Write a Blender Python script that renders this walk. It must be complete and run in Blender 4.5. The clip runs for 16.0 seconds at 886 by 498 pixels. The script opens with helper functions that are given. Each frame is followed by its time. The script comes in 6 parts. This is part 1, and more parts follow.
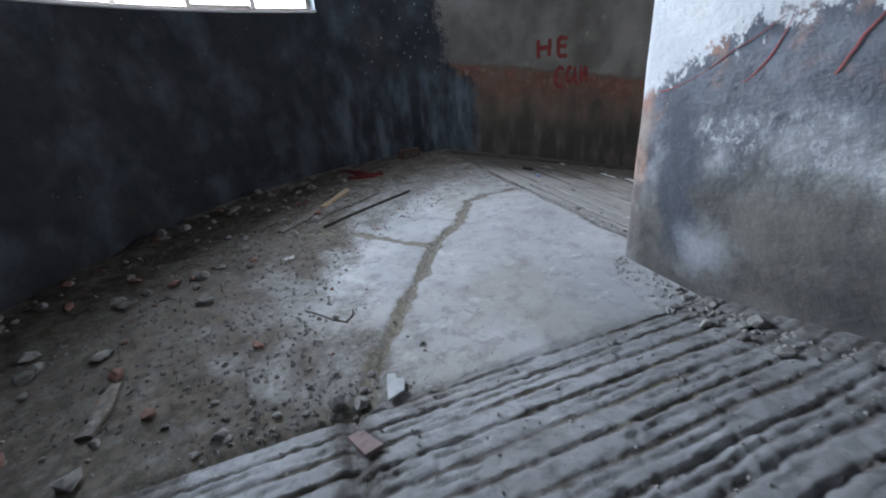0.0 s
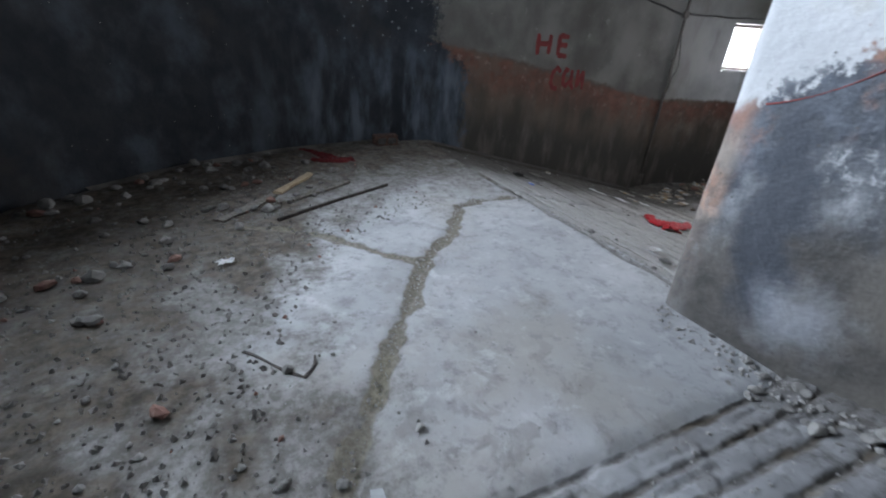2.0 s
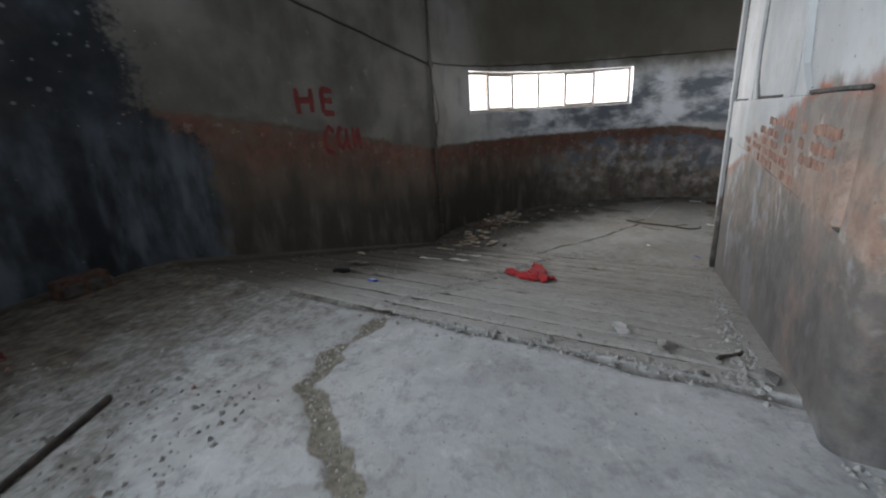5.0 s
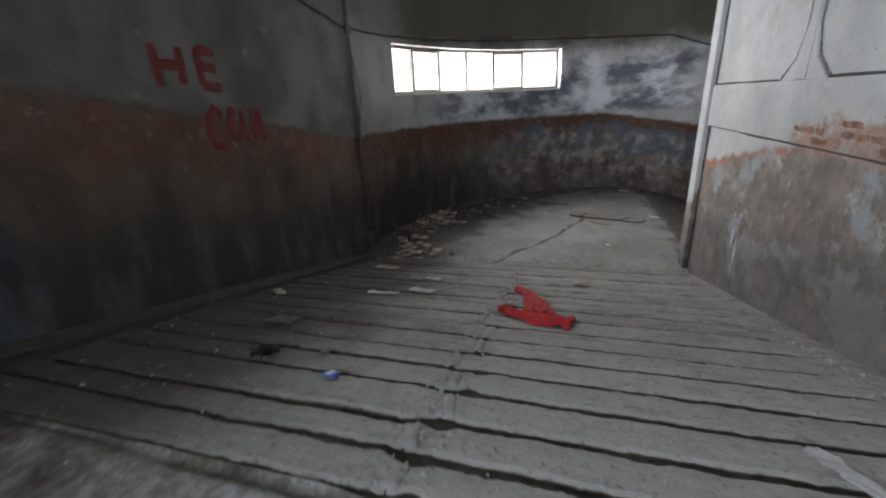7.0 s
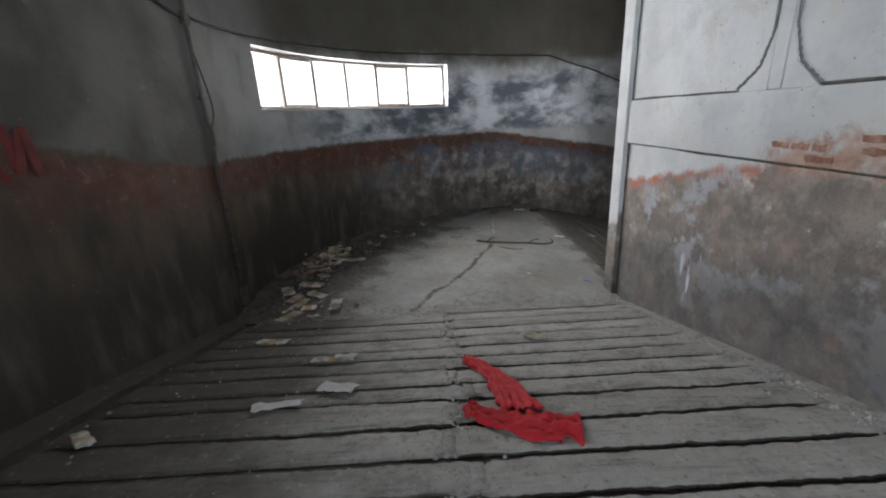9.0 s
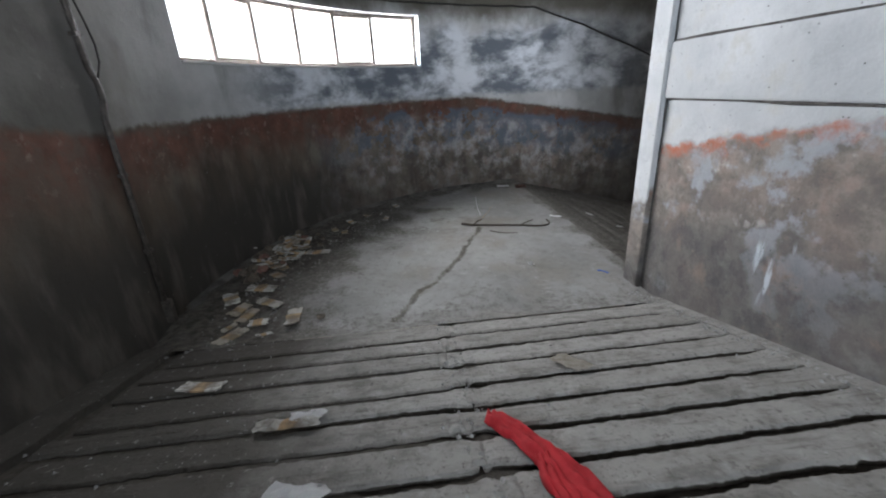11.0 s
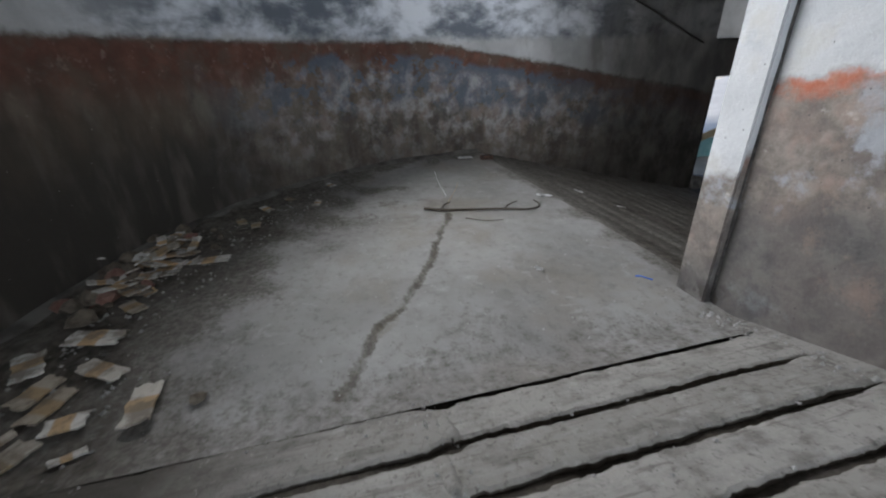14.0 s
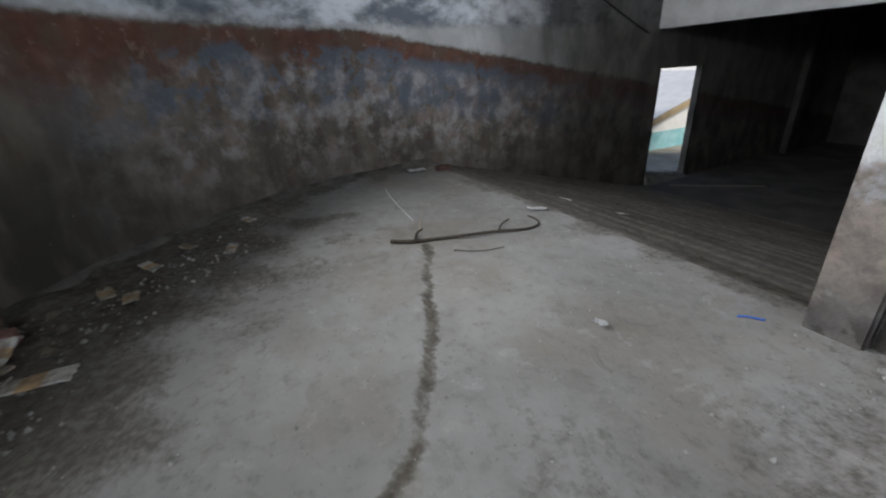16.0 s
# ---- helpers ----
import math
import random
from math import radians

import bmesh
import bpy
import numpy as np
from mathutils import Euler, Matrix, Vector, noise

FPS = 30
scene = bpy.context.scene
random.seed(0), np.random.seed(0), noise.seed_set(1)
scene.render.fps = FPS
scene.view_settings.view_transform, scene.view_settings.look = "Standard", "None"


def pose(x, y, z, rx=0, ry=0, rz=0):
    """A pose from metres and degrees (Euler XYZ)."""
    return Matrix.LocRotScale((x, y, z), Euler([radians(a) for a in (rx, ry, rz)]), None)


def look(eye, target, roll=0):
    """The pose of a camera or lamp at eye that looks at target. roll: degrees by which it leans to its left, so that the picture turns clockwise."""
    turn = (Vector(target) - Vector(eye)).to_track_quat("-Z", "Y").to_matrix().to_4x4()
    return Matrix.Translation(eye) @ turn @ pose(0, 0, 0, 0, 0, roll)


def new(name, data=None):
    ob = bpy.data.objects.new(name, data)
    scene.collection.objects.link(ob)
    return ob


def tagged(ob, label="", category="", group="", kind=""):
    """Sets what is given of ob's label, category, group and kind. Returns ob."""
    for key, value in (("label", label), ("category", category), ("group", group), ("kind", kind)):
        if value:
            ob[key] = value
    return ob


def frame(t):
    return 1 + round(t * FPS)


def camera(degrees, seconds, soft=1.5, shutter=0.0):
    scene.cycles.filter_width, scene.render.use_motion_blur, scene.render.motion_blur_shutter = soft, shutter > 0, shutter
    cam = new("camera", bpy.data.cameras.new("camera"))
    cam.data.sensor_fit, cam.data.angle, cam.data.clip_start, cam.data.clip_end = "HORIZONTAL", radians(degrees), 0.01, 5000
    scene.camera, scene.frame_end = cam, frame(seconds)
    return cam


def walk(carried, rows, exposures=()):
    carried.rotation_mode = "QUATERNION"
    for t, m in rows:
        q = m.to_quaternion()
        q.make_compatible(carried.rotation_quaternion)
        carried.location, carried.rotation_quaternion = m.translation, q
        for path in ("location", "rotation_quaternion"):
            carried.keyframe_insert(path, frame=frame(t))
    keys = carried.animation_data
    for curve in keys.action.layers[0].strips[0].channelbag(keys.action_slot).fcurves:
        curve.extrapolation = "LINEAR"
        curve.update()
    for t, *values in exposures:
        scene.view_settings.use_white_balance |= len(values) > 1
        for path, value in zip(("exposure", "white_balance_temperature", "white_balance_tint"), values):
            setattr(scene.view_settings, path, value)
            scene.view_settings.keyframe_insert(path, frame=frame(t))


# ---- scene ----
cam = camera(94.8, 16.0, soft=2.0, shutter=0.4)
METRES, EYE, TILT, LEAN, TURN = 12.0, 3.18, 0.0, 0.0, -18.0
ROWS = [
    (0.0, 0.0, 0.0, 0.0, -2.36, -25.25, 5.02),
    (0.5, -0.0106, 0.0202, -0.0022, -3.81, -25.49, 4.77),
    (1.0, -0.0174, 0.0407, -0.0072, -3.91, -25.6, 5.19),
    (1.5, -0.0175, 0.0599, -0.0118, -5.62, -26.54, 0.25),
    (2.0, -0.0284, 0.0809, -0.0161, -6.16, -26.31, -3.28),
    (2.5, -0.026, 0.1067, -0.0216, -0.52, -21.08, -0.83),
    (3.0, -0.0343, 0.1369, -0.0275, -11.1, -20.88, 0.07),
    (3.5, -0.0408, 0.1645, -0.0289, -13.86, -19.27, 0.65),
    (4.0, -0.0319, 0.2067, -0.0366, -17.79, -19.27, 1.92),
    (4.5, -0.0268, 0.2406, -0.0389, -31.6, -17.45, 3.29),
    (7.0, 0.0395, 0.4177, -0.0401, -56.08, -19.85, 2.94),
    (7.5, 0.0583, 0.4454, -0.0421, -64.61, -16.49, 5.68),
    (8.0, 0.0745, 0.4699, -0.0391, -71.89, -19.74, -1.25),
    (8.5, 0.0983, 0.4875, -0.0422, -65.15, -21.67, 3.79),
    (9.0, 0.1245, 0.5029, -0.0441, -73.6, -18.09, 2.74),
    (11.5, 0.2465, 0.5628, -0.0721, -78.86, -21.96, 2.64),
    (12.0, 0.2708, 0.5712, -0.0801, -76.56, -23.98, 1.22),
    (12.5, 0.2954, 0.5836, -0.0849, -78.67, -25.46, 1.55),
    (13.0, 0.3249, 0.5924, -0.091, -79.23, -26.31, 1.53),
    (13.5, 0.3495, 0.6027, -0.0985, -85.45, -25.24, 0.74),
    (14.0, 0.3804, 0.6084, -0.1054, -87.34, -25.32, 1.38),
    (14.5, 0.4077, 0.6192, -0.1109, -92.45, -24.72, 1.69),
    (15.0, 0.442, 0.6318, -0.1178, -87.4, -25.5, 1.76),
    (15.5, 0.4742, 0.6436, -0.1276, -92.92, -23.96, 3.08),
    (16.0, 0.5063, 0.6542, -0.1344, -99.08, -23.84, 2.92),
]
walk(cam, [(t, pose(0, 0, EYE, TILT, LEAN, TURN) @ pose(METRES * x, METRES * y, METRES * z, 90 + pitch, roll, yaw)) for t, x, y, z, yaw, pitch, roll in ROWS],
     exposures=[(0.0, 0.25, 6150, 14), (3.0, 0.0, 6450, 13), (4.0, -0.3, 6700, 12), (7.0, -0.48, 6750, 12), (9.2, -0.24, 6600, 12), (11.3, 0.1, 6350, 12), (16.0, 0.05, 6450, 12)])

# ---------------------------------------------------------------- light
def make_world():
    world = bpy.data.worlds.new("overcast_sky")
    scene.world = world
    world.use_nodes = True
    nt = world.node_tree
    sky = nt.nodes.new("ShaderNodeTexSky")
    sky.sky_type, sky.sun_disc = "NISHITA", False
    sky.sun_elevation, sky.sun_rotation = radians(40), radians(230)
    sky.air_density, sky.dust_density = 1.0, 0.6
    nt.links.new(sky.outputs[0], nt.nodes["Background"].inputs[0])
    nt.nodes["Background"].inputs[1].default_value = 0.15


make_world()
SUN_DIR = Vector((math.sin(radians(230)) * math.cos(radians(40)), math.cos(radians(230)) * math.cos(radians(40)), math.sin(radians(40))))


def sun_lamp():
    data = bpy.data.lights.new("sun", "SUN")
    data.energy, data.angle, data.color = 3.0, radians(12), (1.0, 0.95, 0.88)
    ob = new("sun", data)
    ob.matrix_world = look(SUN_DIR * 40, (0, 0, 0))


sun_lamp()


def window_light(name, centre, radius, a0, a1, z0, z1, watts, colour, drop):
    """Sky light standing in a curved window's opening."""
    mid = radians((a0 + a1) / 2)
    out = Vector((math.cos(mid), math.sin(mid), 0))
    at = Vector((*centre, 0)) + out * (radius + 0.55)
    data = bpy.data.lights.new(name, "AREA")
    data.shape, data.size, data.size_y = "RECTANGLE", 2 * radius * math.sin(radians(a1 - a0) / 2) + 0.3, z1 - z0 + 0.2
    data.energy, data.color = watts, colour
    ob = new(name, data)
    z = (z0 + z1) / 2 + 0.05
    ob.matrix_world = look((at.x, at.y, z), (centre[0], centre[1], z - drop))


def sky_backdrop(centre, radius, win):
    """The bright overcast sky beyond a window."""
    mat = bpy.data.materials.new("bright_overcast")
    mat.use_nodes = True
    nt = mat.node_tree
    em = nt.nodes.new("ShaderNodeEmission")
    em.inputs[0].default_value, em.inputs[1].default_value = (0.93, 0.97, 1.0, 1), 3.0
    nt.links.new(em.outputs[0], nt.nodes["Material Output"].inputs[0])
    me = bpy.data.meshes.new("backdrop_sky")
    verts, n = [], 16
    for k in range(n + 1):
        a = radians(win[0] - 14 + (win[1] - win[0] + 28) * k / n)
        for z in (win[2] - 1.2, win[3] + 3.0):
            verts.append((centre[0] + (radius + 2.2) * math.cos(a), centre[1] + (radius + 2.2) * math.sin(a), z))
    me.from_pydata(verts, [], [(2 * k, 2 * k + 1, 2 * k + 3, 2 * k + 2) for k in range(n)])
    me.materials.append(mat)
    tagged(new("backdrop_sky", me), "blank bright overcast sky beyond the window", "sky", "", "structure")


# plan of the ramp house: two rounded corners joined by a ramp
LAND1, LAND2, LAND3 = 1.385, 0.0, -1.41
SLOPE = 0.245
C1, R1 = (2.6, 2.45), 5.8
C2, R2 = (9.1, 2.3), 5.95
WALL_Y = C1[1] + R1
TOP = 6.0
WIN1 = (108.2, 172.0, 4.02, 5.05)
WIN2 = (25.0, 76.2, 2.87, 3.88)
sky_backdrop(C1, R1, WIN1)
sky_backdrop(C2, R2, WIN2)
window_light("window_light_upper", C1, R1, *WIN1, 1230, (0.78, 0.89, 1.0), 3.0)
window_light("window_light_lower", C2, R2, *WIN2, 960, (0.94, 0.97, 1.0), 2.2)


# ---------------------------------------------------------------- materials
class Tree:
    """A small writer of shader nodes."""

    def __init__(self, name):
        self.mat = bpy.data.materials.new(name)
        self.mat.use_nodes = True
        self.nt = self.mat.node_tree
        self.bsdf = self.nt.nodes["Principled BSDF"]
        geo = self.nt.nodes.new("ShaderNodeNewGeometry")
        self.pos = geo.outputs["Position"]
        self.island = geo.outputs["Random Per Island"]
        sep = self.nt.nodes.new("ShaderNodeSeparateXYZ")
        self.nt.links.new(self.pos, sep.inputs[0])
        self.x, self.y, self.z = sep.outputs

    def put(self, sock, v):
        if isinstance(v, bpy.types.NodeSocket):
            self.nt.links.new(v, sock)
        elif isinstance(v, (tuple, list)) and len(v) == 3 and sock.type == "RGBA":
            sock.default_value = (*v, 1)
        else:
            sock.default_value = v

    def m(self, op, a, b=0.0, clamp=False):
        n = self.nt.nodes.new("ShaderNodeMath")
        n.operation, n.use_clamp = op, clamp
        self.put(n.inputs[0], a)
        self.put(n.inputs[1], b)
        return n.outputs[0]

    def step(self, v, lo, hi, a=0.0, b=1.0):
        n = self.nt.nodes.new("ShaderNodeMapRange")
        n.interpolation_type = "SMOOTHSTEP"
        self.put(n.inputs[0], v)
        for i, w in enumerate((lo, hi, a, b)):
            self.put(n.inputs[i + 1], w)
        return n.outputs[0]

    def noise(self, scale, detail=5.0, rough=0.55, stretch=None, warp=0.0, vec=None):
        v = vec or self.pos
        if stretch:
            mp = self.nt.nodes.new("ShaderNodeMapping")
            self.put(mp.inputs[0], v)
            mp.inputs["Scale"].default_value = stretch
            v = mp.outputs[0]
        n = self.nt.nodes.new("ShaderNodeTexNoise")
        self.put(n.inputs["Vector"], v)
        n.inputs["Scale"].default_value, n.inputs["Detail"].default_value = scale, detail
        n.inputs["Roughness"].default_value, n.inputs["Distortion"].default_value = rough, warp
        return n.outputs[0]

    def voronoi(self, scale, feature="F1"):
        n = self.nt.nodes.new("ShaderNodeTexVoronoi")
        n.feature = feature
        self.put(n.inputs["Vector"], self.pos)
        n.inputs["Scale"].default_value = scale
        return n.outputs[0]

    def mix(self, f, a, b, kind="MIX"):
        n = self.nt.nodes.new("ShaderNodeMix")
        n.data_type, n.blend_type = "RGBA", kind
        self.put(n.inputs[0], f)
        self.put(n.inputs[6], a)
        self.put(n.inputs[7], b)
        return n.outputs[2]

    def attr(self, name):
        n = self.nt.nodes.new("ShaderNodeAttribute")
        n.attribute_name = name
        return n.outputs["Fac"]

    def rand(self):
        return self.nt.nodes.new("ShaderNodeObjectInfo").outputs["Random"]

    def local(self):
        n = self.nt.nodes.new("ShaderNodeTexCoord")
        return n.outputs["Object"]

    def bump(self, *layers):
        last = None
        for h, strength, dist in layers:
            n = self.nt.nodes.new("ShaderNodeBump")
            n.inputs["Strength"].default_value, n.inputs["Distance"].default_value = strength, dist
            self.put(n.inputs["Height"], h)
            if last:
                self.nt.links.new(last, n.inputs["Normal"])
            last = n.outputs[0]
        self.nt.links.new(last, self.bsdf.inputs["Normal"])

    def done(self, colour, rough=0.85, metal=0.0, spec=0.35):
        self.put(self.bsdf.inputs["Base Color"], colour)
        self.put(self.bsdf.inputs["Roughness"], rough)
        self.put(self.bsdf.inputs["Metallic"], metal)
        self.put(self.bsdf.inputs["Specular IOR Level"], spec)
        return self.mat


def outer_wall_material():
    t = Tree("peeling_wall_paint")
    big, mid, fine = t.noise(0.9, 6), t.noise(4.0, 7, 0.6), t.noise(38, 4, 0.6)
    streak = t.noise(1.3, 7, 0.58, (1.5, 1.5, 0.55))
    streak2 = t.noise(1.9, 7, 0.58, (1.8, 1.8, 0.5))
    # bare grey whitewash above, its north stretch darker with some shade painted in
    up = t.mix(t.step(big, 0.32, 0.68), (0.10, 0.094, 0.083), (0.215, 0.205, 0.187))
    # paler from x 8 on, with light near the lower window painted in
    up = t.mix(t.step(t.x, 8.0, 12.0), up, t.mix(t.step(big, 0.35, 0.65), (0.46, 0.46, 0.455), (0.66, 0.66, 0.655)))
    up = t.mix(t.step(streak, 0.50, 0.72, 0, 0.6), up, (0.19, 0.18, 0.16))
    up = t.mix(t.step(mid, 0.62, 0.72, 0, 0.35), up, (0.40, 0.39, 0.37))
    # height below the painted dado's upper line, which follows the ramp
    run = t.m("MINIMUM", t.m("MAXIMUM", t.m("SUBTRACT", 8.8, t.x), 0.0), 6.0)
    line = t.m("MULTIPLY_ADD", run, 0.16)
    line.node.inputs[2].default_value = 2.2
    sink = t.m("MULTIPLY", t.m("MAXIMUM", t.m("SUBTRACT", 3.6, t.y), 0.0), t.m("MULTIPLY", t.step(t.x, 9.0, 10.0), 0.17))
    line = t.m("SUBTRACT", line, sink)
    d = t.m("SUBTRACT", t.m("ADD", line, t.m("MULTIPLY", t.m("SUBTRACT", mid, 0.5), 0.16)), t.z)
    # low brown paint; wall-foot shade on the north side is in the tone
    low = t.mix(t.step(streak, 0.32, 0.70), (0.135, 0.105, 0.078), (0.062, 0.051, 0.041))
    low = t.mix(t.m("MULTIPLY", t.step(t.noise(2.0, 6, 0.56, (1.4, 1.4, 0.7)), 0.44, 0.70, 0, 0.55), t.step(t.x, 7.5, 10.5, 0.25, 1.0)), low, (0.27, 0.23, 0.185))
    base_dark = t.m("MULTIPLY", t.step(t.m("ADD", d, t.m("MULTIPLY", streak2, 0.9)), 1.15, 1.85), t.step(t.x, 14.4, 12.6, 0.35, 1.0))
    low = t.mix(base_dark, low, t.mix(t.step(streak2, 0.45, 0.7), (0.055, 0.049, 0.042), (0.125, 0.11, 0.093)))
    red = t.mix(t.step(mid, 0.3, 0.75), (0.115, 0.048, 0.036), (0.205, 0.098, 0.068))
    red = t.mix(t.step(t.noise(2.6, 8, 0.68), 0.46, 0.60, 0, 0.7), red, (0.135, 0.10, 0.075))
    red = t.mix(t.step(t.noise(6.0, 9, 0.74), 0.56, 0.64, 0, 0.6), red, (0.30, 0.22, 0.175))
    red_on = t.m("MULTIPLY", t.step(d, 0.0, 0.10), t.step(t.m("ADD", d, t.m("MULTIPLY", streak, 1.1)), 0.72, 1.40, 1, 0))
    below = t.mix(t.m("MULTIPLY", red_on, t.step(mid, 0.25, 0.45, 0.5, 0.95)), low, red)
    # blue overpaint showing through on the lower landing
    blue_on = t.m("MULTIPLY", t.step(t.x, 12.4, 14.0), t.step(t.m("ADD", t.noise(1.9, 8, 0.66, (1, 1, 1.3)), t.step(t.x, 13.0, 14.6, 0.0, 0.085)), 0.51, 0.555))
    blue_on = t.m("MULTIPLY", blue_on, t.m("MULTIPLY", t.step(t.m("ADD", d, t.m("MULTIPLY", t.m("SUBTRACT", big, 0.5), 0.7)), 0.22, 0.34), t.step(d, 1.35, 0.95, 0, 0.9)))
    below = t.mix(blue_on, below, t.mix(fine, (0.065, 0.088, 0.125), (0.165, 0.20, 0.25)))
    runs = t.noise(3.2, 8, 0.66, (2.2, 2.2, 0.45))
    pale_on = t.m("MULTIPLY", t.step(t.x, 12.2, 14.6), t.m("MULTIPLY", t.step(t.m("ADD", t.m("MULTIPLY", runs, 0.15), t.m("MULTIPLY", t.noise(2.2, 9, 0.7), 0.85)), 0.42, 0.60, 0.10, 0.75), t.m("MULTIPLY", t.step(d, 0.25, 0.6), t.step(d, 2.1, 1.3, 0.35, 1.0))))
    below = t.mix(pale_on, below, t.mix(t.step(mid, 0.4, 0.6), (0.33, 0.265, 0.225), (0.52, 0.49, 0.475)))
    col = t.mix(t.step(t.m("ADD", d, t.m("ADD", t.m("MULTIPLY", t.m("SUBTRACT", big, 0.5), 0.14), t.m("MULTIPLY", t.m("SUBTRACT", t.noise(9, 6, 0.7), 0.5), 0.14))), -0.04, 0.05), up, below)
    # darker brown high on the wall over the lower window
    high_brown = t.m("MULTIPLY", t.step(t.x, 9.0, 11.5), t.step(t.m("ADD", t.z, t.m("MULTIPLY", t.noise(0.8, 7, 0.6), 1.2)), 4.15, 4.75, 0, 0.95))
    col = t.mix(high_brown, col, t.mix(big, (0.085, 0.075, 0.058), (0.155, 0.138, 0.108)))
    # smoke marks and washed patches beside the lower window, whitened to carry its light
    zone = t.m("MULTIPLY", t.m("MULTIPLY", t.step(t.x, 10.0, 12.0), t.step(t.y, 8.2, 7.0)), t.step(t.m("ADD", t.z, t.m("MULTIPLY", mid, 0.3)), 2.28, 2.45))
    zone = t.m("MULTIPLY", zone, t.step(t.m("ADD", t.z, t.m("MULTIPLY", t.noise(1.2, 7, 0.6), 1.2)), 4.5, 4.0))
    smoke = t.step(t.noise(0.95, 9, 0.62, (1, 1, 1.8), 0.15), 0.39, 0.62)
    col = t.mix(zone, col, t.mix(smoke, (0.82, 0.85, 0.89), (0.17, 0.19, 0.22)))
    # brown tone and the passage's shade painted together on the east wall
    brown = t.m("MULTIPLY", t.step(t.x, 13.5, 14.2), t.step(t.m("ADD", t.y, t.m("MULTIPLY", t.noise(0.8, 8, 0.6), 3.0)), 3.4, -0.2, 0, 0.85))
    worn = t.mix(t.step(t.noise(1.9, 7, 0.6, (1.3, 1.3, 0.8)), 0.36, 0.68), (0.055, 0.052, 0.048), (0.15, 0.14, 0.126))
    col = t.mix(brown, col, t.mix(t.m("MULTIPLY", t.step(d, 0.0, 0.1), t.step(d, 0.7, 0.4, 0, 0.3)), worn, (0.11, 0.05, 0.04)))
    # sooty blue-black paint round the upper landing
    edge = t.step(t.z, 3.1, 2.6, 3.15, 3.78)
    edge = t.m("ADD", edge, t.m("MULTIPLY", t.m("SUBTRACT", t.noise(3.2, 9, 0.78), 0.5), 1.7))
    black_on = t.step(t.m("SUBTRACT", edge, t.x), -0.03, 0.22)
    tar = t.mix(t.step(t.noise(1.5, 9, 0.6, (1, 1, 0.8)), 0.45, 0.72), (0.010, 0.013, 0.018), (0.052, 0.065, 0.082))
    tar = t.mix(t.m("MULTIPLY", t.step(streak2, 0.42, 0.72, 0, 0.8), t.m("MULTIPLY", t.step(t.z, 3.4, 2.2), t.step(t.x, -1.0, 1.8))), tar, (0.135, 0.165, 0.20))
    tar = t.mix(t.step(big, 0.55, 0.75, 0, 0.5), tar, (0.055, 0.045, 0.035))
    fleck = t.m("MULTIPLY", t.step(t.m("ADD", t.voronoi(7.5), t.m("MULTIPLY", t.m("SUBTRACT", t.noise(3.5, 5, 0.6), 0.5), 0.5)), 0.16, 0.08), t.step(t.m("MULTIPLY", t.step(t.x, 0.8, 1.8), t.step(t.z, 2.7, 3.1)), 0.4, 0.6, 0, 0.5))
    tar = t.mix(fleck, tar, (0.26, 0.28, 0.30))
    col = t.mix(black_on, col, tar)
    # bare plaster pinholes
    col = t.mix(t.step(t.voronoi(7.0), 0.05, 0.03, 0, 0.5), col, (0.48, 0.46, 0.43))
    t.bump((fine, 0.4, 0.006), (mid, 0.55, 0.03))
    return t.done(col, t.m("SUBTRACT", 0.92, t.m("MULTIPLY", black_on, t.step(mid, 0.3, 0.7, 0.10, 0.30))), 0, 0.4)


